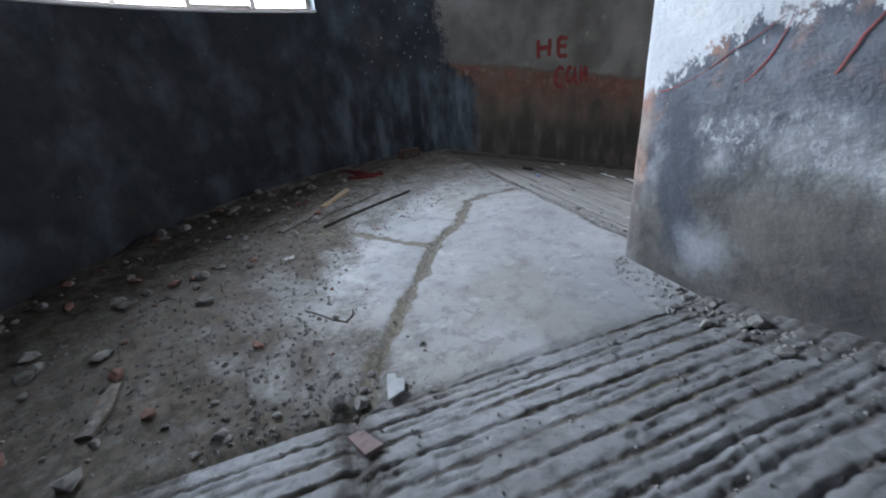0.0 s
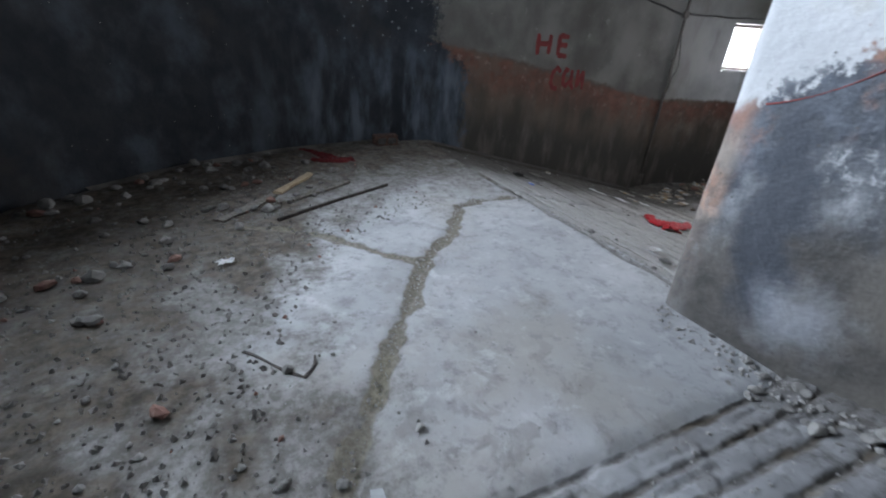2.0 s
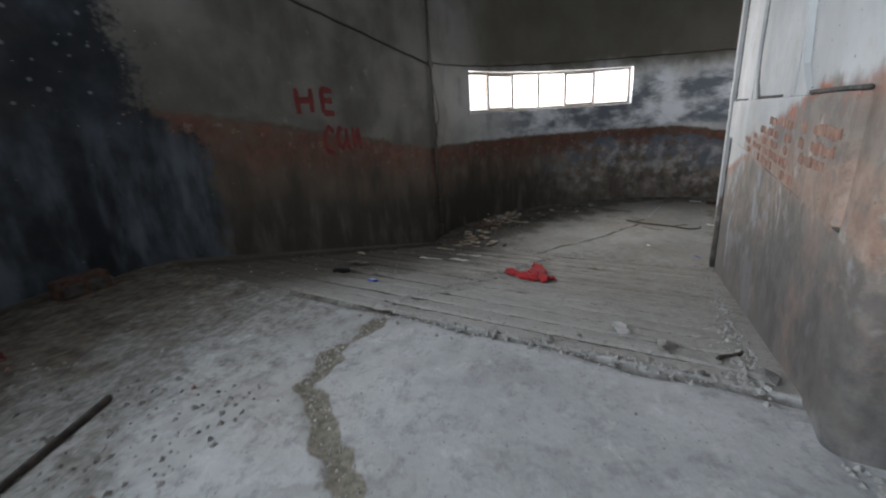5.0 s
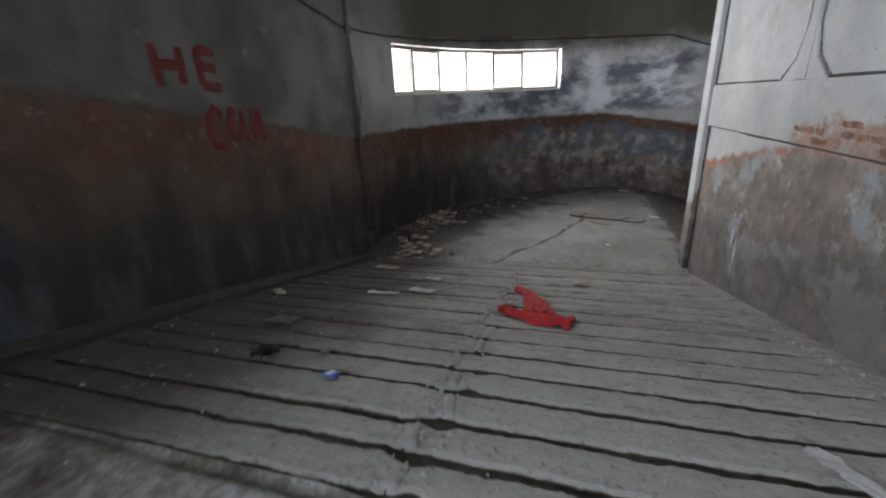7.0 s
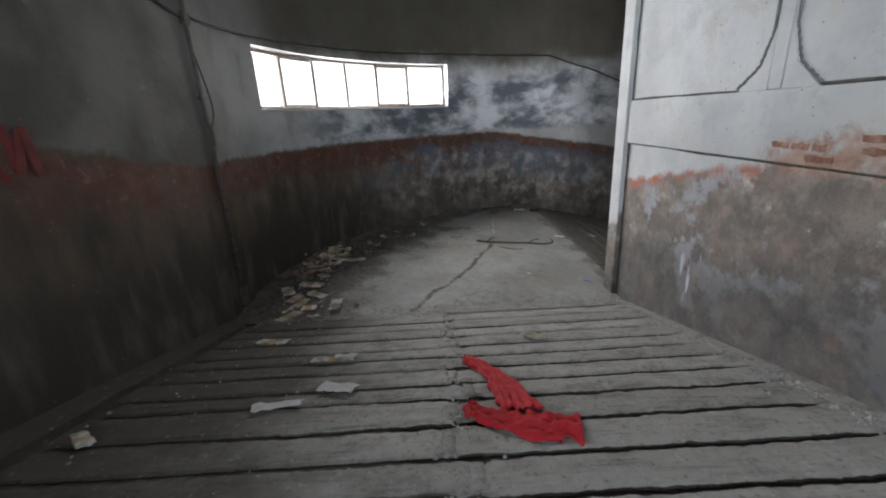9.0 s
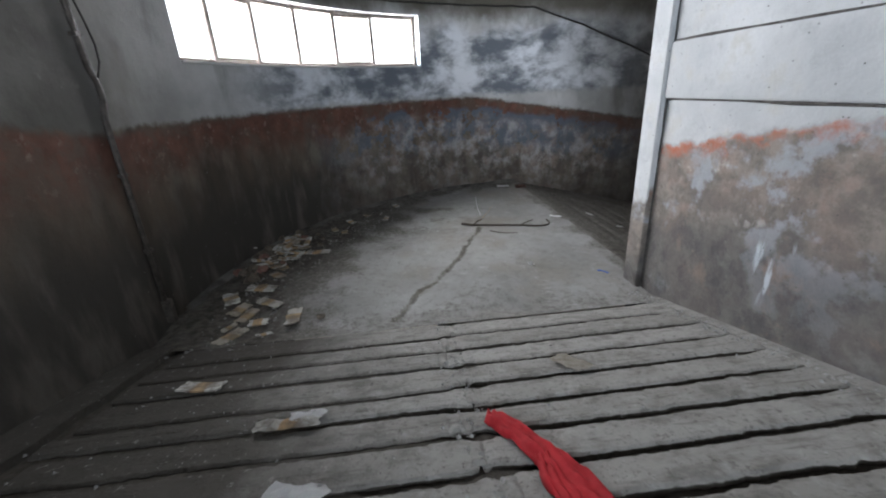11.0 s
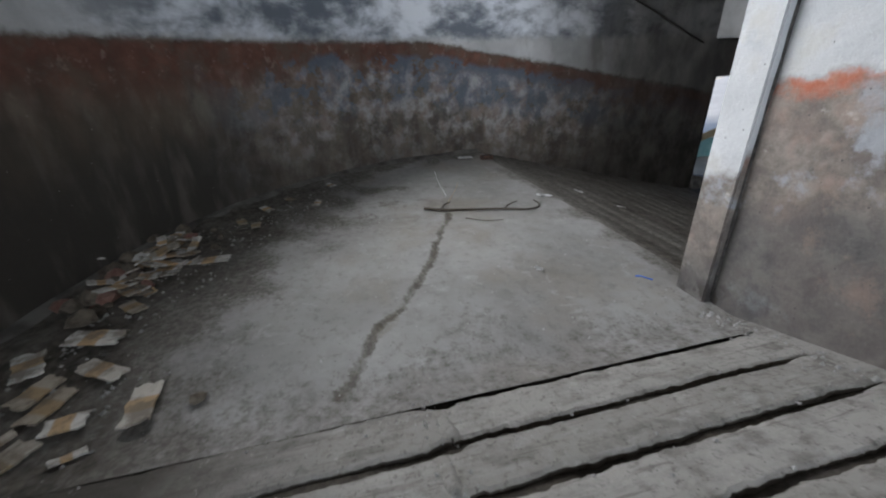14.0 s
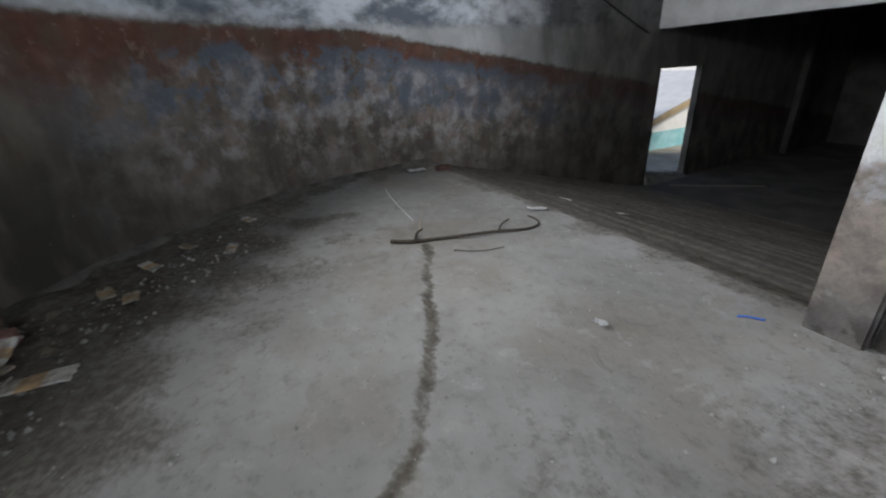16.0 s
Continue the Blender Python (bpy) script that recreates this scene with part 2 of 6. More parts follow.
def core_material():
    t = Tree("core_wall_paint")
    big, mid, fine = t.noise(1.1, 6), t.noise(5.0, 8, 0.65), t.noise(45, 4, 0.6)
    streak = t.noise(3.0, 6, 0.6, (2.2, 2.2, 0.4))
    up = t.mix(t.step(big, 0.35, 0.65), (0.42, 0.43, 0.435), (0.56, 0.57, 0.575))
    up = t.mix(t.step(mid, 0.60, 0.72, 0, 0.45), up, (0.34, 0.34, 0.34))
    up = t.mix(t.step(t.noise(2.2, 8, 0.64), 0.52, 0.66, 0, 0.55), up, (0.42, 0.405, 0.36))
    up = t.mix(t.step(t.noise(1.5, 9, 0.7), 0.54, 0.66, 0, 0.5), up, (0.36, 0.38, 0.41))
    a = t.m("MULTIPLY_ADD", t.m("SUBTRACT", 8.8, t.x), 0.207)
    a.node.inputs[2].default_value = 1.72
    a = t.m("SUBTRACT", t.m("MINIMUM", a, 2.80), t.step(t.x, 8.80, 8.83, 0.0, 0.62))
    side = t.m("MAXIMUM", t.m("SUBTRACT", 2.56, t.y), 0.0)
    rise = t.m("MINIMUM", side, 1.3)
    rise = t.m("SUBTRACT", t.m("MULTIPLY", rise, 0.76), t.m("MULTIPLY", t.m("MULTIPLY", rise, rise), 0.29))
    line = t.m("ADD", a, rise)
    d = t.m("SUBTRACT", t.m("ADD", line, t.m("MULTIPLY", t.m("SUBTRACT", mid, 0.5), 0.22)), t.z)
    on_side = t.step(side, 0.0, 0.12)
    low = t.mix(t.step(mid, 0.36, 0.62), (0.12, 0.102, 0.088), (0.25, 0.215, 0.185))
    low = t.mix(t.step(big, 0.50, 0.62, 0, 0.7), low, (0.33, 0.24, 0.195))
    low = t.mix(t.step(t.noise(2.7, 7, 0.6), 0.58, 0.66, 0, 0.8), low, (0.50, 0.47, 0.43))
    low = t.mix(t.step(t.m("ADD", d, t.m("MULTIPLY", t.noise(1.6, 5), 0.9)), 1.05, 1.5, 0, 0.85), low, t.mix(t.step(mid, 0.35, 0.65), (0.062, 0.06, 0.06), (0.135, 0.128, 0.12)))
    low = t.mix(t.step(t.noise(4.4, 9, 0.74), 0.47, 0.62, 0, 0.65), low, (0.115, 0.10, 0.092))
    low = t.mix(t.m("MULTIPLY", t.step(t.noise(1.4, 8, 0.66), 0.54, 0.62), t.step(d, 1.3, 0.5, 0.2, 0.75)), low, (0.33, 0.35, 0.38))
    low = t.mix(t.step(t.noise(2.0, 9, 0.72), 0.52, 0.66, 0, 0.45), low, (0.29, 0.20, 0.16))
    red = t.mix(t.noise(14, 6, 0.7), (0.30, 0.075, 0.038), (0.44, 0.17, 0.10))
    patch = t.step(t.noise(2.6, 7, 0.66), 0.40, 0.50)
    red_on = t.m("MULTIPLY", t.m("MULTIPLY", t.m("MULTIPLY", t.m("MULTIPLY", t.step(t.x, 8.83, 8.80), t.step(t.x, 2.62, 3.0, 0.3, 1.0)), t.step(d, 0.0, 0.03)), t.step(t.m("ADD", d, t.m("MULTIPLY", t.noise(3.5, 7, 0.65), 0.6)), 0.30, 0.46, 1, 0)), patch)
    below = t.mix(red_on, low, red)
    # scorched bluish paint on the face along the upper ramp
    scorch = t.mix(t.step(t.noise(1.9, 9, 0.66, (1, 1, 0.7)), 0.38, 0.64), (0.05, 0.058, 0.072), (0.25, 0.26, 0.27))
    crackle = t.noise(11.0, 9, 0.74, (1, 1, 0.8))
    scorch = t.mix(t.m("MULTIPLY", t.m("MULTIPLY", t.step(t.noise(17.0, 9, 0.78, (1.3, 1.3, 0.8)), 0.50, 0.57), t.step(t.noise(1.6, 8, 0.66), 0.40, 0.56)), t.m("MULTIPLY", t.step(d, 0.25, 0.45), t.step(d, 1.5, 0.9, 0, 0.8))), scorch, (0.40, 0.41, 0.42))
    tarry = t.m("MULTIPLY", t.step(d, -0.05, 0.08), t.step(t.m("ADD", d, t.m("MULTIPLY", t.m("SUBTRACT", t.noise(2.1, 8, 0.66), 0.5), 1.1)), 0.62, 0.42))
    scorch = t.mix(t.m("MULTIPLY", tarry, 0.92), scorch, t.mix(t.step(mid, 0.4, 0.66), (0.022, 0.028, 0.040), (0.085, 0.10, 0.125)))
    bare = t.mix(t.step(t.noise(1.5, 8, 0.65), 0.36, 0.64), (0.045, 0.043, 0.041), (0.125, 0.115, 0.102))
    scorch = t.mix(t.step(t.m("ADD", d, t.m("MULTIPLY", mid, 0.6)), 0.95, 1.35), scorch, bare)
    wave = t.m("MULTIPLY", t.m("SUBTRACT", t.noise(2.4, 7, 0.65), 0.5), 0.5)
    run_y = t.m("ABSOLUTE", t.m("ADD", t.m("SUBTRACT", t.m("ADD", t.y, t.m("MULTIPLY", t.z, -0.10)), 1.98), wave))
    leak = t.m("MULTIPLY", t.step(run_y, 0.22, 0.06), t.m("MULTIPLY", t.step(t.z, 1.45, 1.75), t.step(t.m("ADD", t.z, wave), 2.95, 2.6, 0, 0.92)))
    scorch = t.mix(leak, scorch, (0.045, 0.052, 0.066))
    dx, dz = t.m("SUBTRACT", t.y, 1.93), t.m("SUBTRACT", t.z, 1.74)
    spot = t.m("ADD", t.m("SQRT", t.m("ADD", t.m("MULTIPLY", dx, dx), t.m("MULTIPLY", dz, dz))), wave)
    scorch = t.mix(t.step(t.m("ADD", spot, t.m("MULTIPLY", t.m("SUBTRACT", mid, 0.5), 0.25)), 0.34, 0.04, 0, 0.6), scorch, (0.32, 0.34, 0.375))
    rust = t.m("MULTIPLY", t.step(t.noise(2.3, 7, 0.65), 0.50, 0.64), t.step(d, 0.55, 0.1, 0, 0.75))
    scorch = t.mix(rust, scorch, t.mix(t.step(crackle, 0.4, 0.6), (0.13, 0.072, 0.052), (0.33, 0.17, 0.115)))
    wornz = t.m("ADD", t.z, t.m("MULTIPLY", t.m("SUBTRACT", t.noise(3.0, 8, 0.7), 0.5), 0.5))
    front = t.m("SUBTRACT", 1.0, on_side)
    below = t.mix(on_side, below, scorch)
    col = t.mix(t.step(t.m("ADD", d, t.m("MULTIPLY", t.m("SUBTRACT", crackle, 0.5), t.m("MULTIPLY", on_side, 0.9))), -0.03, 0.06), up, below)
    bald = t.m("MULTIPLY", front, t.m("MULTIPLY", t.step(t.m("ADD", t.x, t.m("MULTIPLY", t.m("SUBTRACT", mid, 0.5), 0.8)), 6.6, 6.2), t.m("MULTIPLY", t.step(wornz, 2.12, 2.2), t.step(wornz, 2.46, 2.36))))
    col = t.mix(t.m("MULTIPLY", bald, t.step(crackle, 0.40, 0.52, 0.25, 0.9)), col, t.mix(t.step(mid, 0.35, 0.65), (0.26, 0.15, 0.105), (0.42, 0.30, 0.24)))
    drip = t.m("MULTIPLY", front, t.m("MULTIPLY", t.step(t.noise(1.6, 5, 0.5, (2.2, 1, 0.35)), 0.66, 0.70), t.m("MULTIPLY", t.step(d, 0.5, 0.7), t.step(d, 1.5, 1.3))))
    col = t.mix(t.m("MULTIPLY", drip, 0.85), col, (0.50, 0.54, 0.58))
    col = t.mix(t.step(t.voronoi(11.0), 0.09, 0.05, 0, 0.8), col, (0.07, 0.062, 0.055))
    # eroded pits at the post's foot, their shade put in as dark colour
    pit = t.m("MULTIPLY", t.step(t.m("ADD", t.z, t.m("MULTIPLY", crackle, 0.25)), 0.34, 0.20), t.step(t.noise(9.0, 5, 0.6), 0.50, 0.56, 0, 0.85))
    col = t.mix(t.m("MULTIPLY", pit, t.step(t.x, 8.6, 8.75)), col, (0.05, 0.042, 0.036))
    t.bump((fine, 0.25, 0.004), (mid, 0.7, 0.035), (crackle, 0.4, 0.014))
    gloss = t.m("MULTIPLY", on_side, t.m("MULTIPLY", t.step(d, 1.3, 0.8), t.m("MULTIPLY", t.step(d, 0.0, 0.2, 0, 0.34), t.m("SUBTRACT", 1.0, leak))))
    return t.done(col, t.m("SUBTRACT", t.step(mid, 0.3, 0.7, 0.68, 0.92), gloss), 0, 0.5)


def concrete_material(name, a, b, dirt_colour, mottle=1.0):
    t = Tree(name)
    big, mid, fine, grit = t.noise(0.8, 6), t.noise(3.6, 8, 0.62), t.noise(30, 5, 0.65), t.voronoi(70)
    col = t.mix(t.step(big, 0.35, 0.65), a, b)
    col = t.mix(t.step(mid, 0.48, 0.74, 0, 0.5 * mottle), col, tuple(c * 0.5 for c in a))
    col = t.mix(t.step(t.noise(1.7, 9, 0.68), 0.50, 0.72, 0, 0.32), col, tuple(c * 0.6 for c in a))
    col = t.mix(t.step(t.noise(7.5, 6, 0.6), 0.58, 0.72, 0, 0.4 * mottle), col, tuple(min(0.8, c * 1.3) for c in b))
    col = t.mix(t.step(t.noise(0.6, 8, 0.66), 0.46, 0.66, 0, 0.6), col, (a[0] * 0.92, a[1] * 0.84, a[2] * 0.74))
    scuff = t.noise(9.0, 9, 0.72)
    col = t.mix(t.step(scuff, 0.50, 0.66, 0, 0.6 * mottle), col, tuple(c * 0.55 for c in a))
    col = t.mix(t.step(t.noise(3.0, 9, 0.74, None, 0.3), 0.56, 0.66, 0, 0.45), col, tuple(min(0.8, c * 1.25) for c in b))
    tread = t.m("MULTIPLY", t.step(t.noise(4.6, 6, 0.58, None, 0.5), 0.53, 0.63), t.step(t.noise(0.7, 5, 0.6), 0.42, 0.60))
    col = t.mix(t.m("MULTIPLY", tread, 0.5 * mottle), col, (a[0] * 0.55, a[1] * 0.50, a[2] * 0.45))
    # attribute holds floor dirt plus shade painted on the upper landing
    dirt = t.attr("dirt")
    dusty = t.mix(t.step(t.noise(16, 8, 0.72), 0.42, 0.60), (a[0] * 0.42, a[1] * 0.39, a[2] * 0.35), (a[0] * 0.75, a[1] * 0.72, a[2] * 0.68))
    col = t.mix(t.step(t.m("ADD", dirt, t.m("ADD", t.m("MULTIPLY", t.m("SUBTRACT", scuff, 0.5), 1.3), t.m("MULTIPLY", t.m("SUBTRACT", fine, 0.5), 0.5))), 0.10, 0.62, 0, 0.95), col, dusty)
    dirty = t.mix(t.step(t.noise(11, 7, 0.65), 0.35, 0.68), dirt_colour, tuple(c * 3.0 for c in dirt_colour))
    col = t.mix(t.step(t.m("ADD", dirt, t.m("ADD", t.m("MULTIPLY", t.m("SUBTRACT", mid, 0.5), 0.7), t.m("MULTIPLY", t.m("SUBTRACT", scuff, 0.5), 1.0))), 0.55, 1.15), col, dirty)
    moss = t.attr("moss")
    col = t.mix(t.step(t.m("ADD", moss, t.m("MULTIPLY", t.m("SUBTRACT", fine, 0.5), 0.6)), 0.45, 0.95, 0, 0.7), col, (0.13, 0.125, 0.06))
    silt = t.attr("silt")
    col = t.mix(t.step(t.m("ADD", silt, t.m("MULTIPLY", t.m("SUBTRACT", mid, 0.5), 0.8)), 0.35, 0.75, 0, 0.85), col, t.mix(t.step(fine, 0.35, 0.65), (0.105, 0.092, 0.066), (0.23, 0.205, 0.16)))
    col = t.mix(t.step(t.voronoi(17), 0.10, 0.06, 0, 0.55), col, (0.07, 0.065, 0.06))
    t.bump((grit, 0.12, 0.004), (fine, 0.5, 0.008), (scuff, 0.45, 0.014), (tread, 0.35, 0.012), (mid, 0.5, 0.03))
    return t.done(col, 0.9, 0, 0.3)


def rib_material():
    t = Tree("worn_concrete_rib")
    r = t.rand()
    big, mid, fine = t.noise(0.9, 7, 0.6), t.noise(5.5, 9, 0.68), t.noise(42, 5, 0.65)
    scuff = t.noise(4.0, 8, 0.65, (1.6, 0.9, 1.6))
    col = t.mix(r, (0.285, 0.27, 0.248), (0.36, 0.344, 0.32))
    col = t.mix(t.step(scuff, 0.46, 0.70, 0, 0.7), col, (0.14, 0.13, 0.117))
    col = t.mix(t.step(t.noise(14, 8, 0.74), 0.52, 0.66, 0, 0.5), col, (0.12, 0.112, 0.10))
    col = t.mix(t.step(mid, 0.54, 0.70, 0, 0.6), col, (0.42, 0.405, 0.385))
    drag = t.noise(3.0, 8, 0.66, (9.0, 0.7, 9.0))
    col = t.mix(t.step(drag, 0.54, 0.68, 0, 0.55), col, (0.115, 0.104, 0.092))
    col = t.mix(t.step(t.noise(2.2, 7, 0.6, (7.0, 0.6, 7.0)), 0.58, 0.70, 0, 0.4), col, (0.42, 0.405, 0.38))
    # grime with shade painted in, darkening the ribs towards the north wall
    shade_grime = t.step(t.m("ADD", t.y, t.m("MULTIPLY", t.m("SUBTRACT", big, 0.5), 2.8)), 5.2, 7.0, 0, 0.95)
    col = t.mix(shade_grime, col, t.mix(mid, (0.030, 0.026, 0.021), (0.095, 0.084, 0.070)))
    col = t.mix(t.step(t.voronoi(21), 0.13, 0.07, 0, 0.6), col, (0.09, 0.083, 0.075))
    # pale dust near the head of the ramp, with its sheen painted in
    dust = t.m("MULTIPLY", t.step(t.m("ADD", t.x, t.m("MULTIPLY", t.m("SUBTRACT", big, 0.5), 2.4)), 5.4, 3.6), t.step(t.y, 6.8, 5.2))
    col = t.mix(t.m("MULTIPLY", dust, t.step(mid, 0.3, 0.7, 0.9, 0.5)), col, (0.385, 0.378, 0.362))
    chip = t.noise(26, 6, 0.7)
    col = t.mix(t.step(chip, 0.56, 0.66, 0, 0.55), col, (0.085, 0.078, 0.07))
    col = t.mix(t.step(t.noise(19, 7, 0.7), 0.60, 0.68, 0, 0.5), col, (0.46, 0.445, 0.42))
    t.bump((fine, 0.7, 0.008), (chip, 0.6, 0.014), (scuff, 0.45, 0.025), (drag, 0.5, 0.02), (mid, 0.7, 0.03))
    return t.done(col, 0.9, 0, 0.3)


def plain_material(name, a, b, scale=12.0, rough=0.8, metal=0.0, bump=0.3, vary=0.25, dist=0.01):
    t = Tree(name)
    n, f = t.noise(scale, 6, 0.6), t.noise(scale * 6, 4, 0.6)
    col = t.mix(t.step(n, 0.32, 0.68), a, b)
    col = t.mix(t.m("MULTIPLY", t.rand(), vary), col, tuple(c * 0.45 for c in a))
    t.bump((f, bump, dist * 0.4), (n, bump, dist))
    return t.done(col, rough, metal, 0.4)


def board_material():
    t = Tree("torn_insulation_board")
    v = t.local()
    sep = t.nt.nodes.new("ShaderNodeSeparateXYZ")
    t.nt.links.new(v, sep.inputs[0])
    n = t.noise(14, 5, 0.6)
    across = t.m("ADD", sep.outputs[0], t.m("MULTIPLY", t.m("SUBTRACT", n, 0.5), 0.03))
    band = t.m("MULTIPLY", t.step(across, -0.075, -0.055), t.step(across, 0.05, 0.03))
    pale = t.mix(n, (0.50, 0.485, 0.45), (0.66, 0.645, 0.60))
    col = t.mix(t.m("MULTIPLY", band, 0.9), pale, t.mix(n, (0.40, 0.24, 0.10), (0.55, 0.37, 0.19)))
    col = t.mix(t.step(t.rand(), 0.6, 1.0, 0.0, 0.7), col, t.mix(n, (0.20, 0.145, 0.085), (0.36, 0.27, 0.17)))
    col = t.mix(t.step(t.noise(6, 8, 0.7), 0.42, 0.62, 0, 0.8), col, (0.16, 0.132, 0.10))
    t.bump((t.noise(60, 4), 0.3, 0.003))
    return t.done(col, 0.85)


def glass_material():
    mat = bpy.data.materials.new("dusty_window_glass")
    mat.use_nodes = True
    nt = mat.node_tree
    b = nt.nodes["Principled BSDF"]
    b.inputs["Roughness"].default_value, b.inputs["Base Color"].default_value = 0.12, (0.9, 0.92, 0.92, 1)
    clear, mx = nt.nodes.new("ShaderNodeBsdfTransparent"), nt.nodes.new("ShaderNodeMixShader")
    mx.inputs[0].default_value = 0.10
    nt.links.new(clear.outputs[0], mx.inputs[1])
    nt.links.new(b.outputs[0], mx.inputs[2])
    nt.links.new(mx.outputs[0], nt.nodes["Material Output"].inputs[0])
    return mat


WALL, CORE = outer_wall_material(), core_material()
FLOOR1 = concrete_material("dusty_landing_concrete", (0.34, 0.345, 0.35), (0.46, 0.465, 0.47), (0.046, 0.038, 0.029), 0.8)
RAMP1 = concrete_material("ribbed_ramp_concrete", (0.215, 0.215, 0.22), (0.33, 0.333, 0.34), (0.038, 0.032, 0.025))
FLOOR2 = concrete_material("trodden_landing_concrete", (0.24, 0.233, 0.222), (0.32, 0.312, 0.30), (0.042, 0.037, 0.03), 0.5)
# groove concrete, dirt and the grooves' shade mixed into one dark tone
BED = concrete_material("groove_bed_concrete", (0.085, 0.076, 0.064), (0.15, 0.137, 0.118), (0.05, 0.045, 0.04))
RIB = rib_material()
FAINT = plain_material("shallow_dusty_joint", (0.15, 0.15, 0.148), (0.27, 0.27, 0.267), 14, 0.95)
JOINT = plain_material("dark_open_joint", (0.05, 0.045, 0.042), (0.12, 0.11, 0.10), 20, 0.95)
# concrete darkened to stand for the unlit depth of the lower passage
SHADE_CONCRETE = plain_material("shade_darkened_concrete", (0.045, 0.042, 0.04), (0.095, 0.09, 0.085), 1.6, 0.95, 0, 0.4, 0.0, 0.03)
SLAB = plain_material("grey_ceiling_concrete", (0.26, 0.25, 0.235), (0.36, 0.35, 0.33), 1.2, 0.9, 0, 0.4, 0.0, 0.03)
# dark tone set to cut the light bounced off the unseen ceiling
CEILING = plain_material("unseen_dark_ceiling_concrete", (0.07, 0.066, 0.06), (0.13, 0.124, 0.115), 1.2, 0.95, 0, 0.4, 0.0, 0.03)
BEAM = plain_material("whitewashed_beam", (0.44, 0.45, 0.45), (0.58, 0.59, 0.59), 2.2, 0.85, 0, 0.4, 0.0, 0.02)
FRAME = plain_material("weathered_window_wood", (0.20, 0.165, 0.14), (0.34, 0.30, 0.27), 9, 0.75)
SILL = plain_material("white_sill_paint", (0.66, 0.66, 0.64), (0.78, 0.78, 0.76), 5, 0.7)
CABLE = plain_material("black_cable_sheath", (0.030, 0.028, 0.026), (0.065, 0.06, 0.055), 20, 0.7)
PIPE = plain_material("rusty_painted_conduit", (0.055, 0.047, 0.040), (0.13, 0.112, 0.095), 14, 0.5, 0.2, 0.3)
CRUMB = plain_material("dusty_crumbs", (0.24, 0.232, 0.22), (0.40, 0.39, 0.375), 30, 0.95, 0, 0.5, 0.0)
STONE = plain_material("broken_concrete", (0.17, 0.163, 0.152), (0.34, 0.33, 0.312), 11, 0.95, 0, 0.6, 0.5)
MUCKSTONE = plain_material("muddy_broken_rubble", (0.085, 0.07, 0.052), (0.22, 0.185, 0.145), 9, 0.95, 0, 0.6, 0.4)
BRICK = plain_material("red_brick", (0.20, 0.10, 0.078), (0.31, 0.19, 0.155), 16, 0.9, 0, 0.5, 0.4)
BARED = plain_material("bared_orange_brick", (0.24, 0.105, 0.068), (0.42, 0.26, 0.20), 14, 0.9, 0, 0.5, 0.5)
TILE = plain_material("dusty_red_tile", (0.16, 0.115, 0.11), (0.25, 0.19, 0.183), 16, 0.9, 0, 0.5, 0.2)
DARKBRICK = plain_material("sooty_brick", (0.05, 0.032, 0.027), (0.15, 0.08, 0.058), 18, 0.9, 0, 0.5)
RED = plain_material("red_cotton", (0.36, 0.010, 0.016), (0.52, 0.022, 0.030), 9, 0.85, 0, 0.25, 0.0)
DARKRED = plain_material("dirty_red_cotton", (0.07, 0.008, 0.009), (0.15, 0.014, 0.014), 9, 0.9, 0, 0.25, 0.0)
LETTER = plain_material("old_red_brush_paint", (0.13, 0.016, 0.015), (0.20, 0.032, 0.028), 7, 0.8, 0, 0.2, 0.0)
CARD = plain_material("dusty_cardboard", (0.36, 0.32, 0.26), (0.52, 0.48, 0.41), 14, 0.9, 0, 0.3, 0.2)
GREYCARD = plain_material("dusty_grey_cardboard", (0.15, 0.135, 0.115), (0.26, 0.24, 0.21), 14, 0.9, 0, 0.3, 0.0)
FOOT = plain_material("grimy_cement_foot", (0.055, 0.05, 0.044), (0.16, 0.15, 0.135), 2.5, 0.95, 0, 0.5, 0.0, 0.02)
REDPAINT = plain_material("red_graffiti_paint", (0.15, 0.022, 0.022), (0.24, 0.045, 0.04), 9, 0.7, 0, 0.2, 0.0)
STEEL = plain_material("dark_rusty_steel", (0.035, 0.032, 0.03), (0.085, 0.07, 0.06), 25, 0.6, 0.5, 0.4)
WOOD = plain_material("pale_split_wood", (0.34, 0.25, 0.155), (0.50, 0.40, 0.27), 20, 0.8, 0, 0.5)
GREYWOOD = plain_material("grey_weathered_wood", (0.10, 0.088, 0.075), (0.22, 0.195, 0.17), 22, 0.85, 0, 0.5)
TWIG = plain_material("dry_branch_bark", (0.045, 0.036, 0.028), (0.105, 0.085, 0.065), 30, 0.9, 0, 0.5)
PAPER = plain_material("white_paper", (0.70, 0.70, 0.70), (0.82, 0.82, 0.82), 9, 0.8, 0, 0.2)
CERAMIC = plain_material("chipped_white_tile", (0.38, 0.39, 0.40), (0.52, 0.53, 0.54), 8, 0.45)
BLUE = plain_material("blue_plastic", (0.05, 0.12, 0.42), (0.08, 0.18, 0.55), 8, 0.35)
RAG = plain_material("dark_rag", (0.045, 0.042, 0.04), (0.12, 0.113, 0.105), 14, 0.95)
BOARD, GLASS = board_material(), glass_material()
RENDER_WHITE = plain_material("white_render", (0.72, 0.71, 0.68), (0.82, 0.81, 0.78), 1.5, 0.9, 0, 0.2, 0.0)
TURQUOISE = plain_material("turquoise_paint", (0.22, 0.50, 0.52), (0.36, 0.60, 0.62), 2.5, 0.8, 0, 0.2, 0.0)
TAN = plain_material("tan_timber", (0.42, 0.32, 0.18), (0.55, 0.43, 0.26), 3.0, 0.85, 0, 0.2, 0.0)
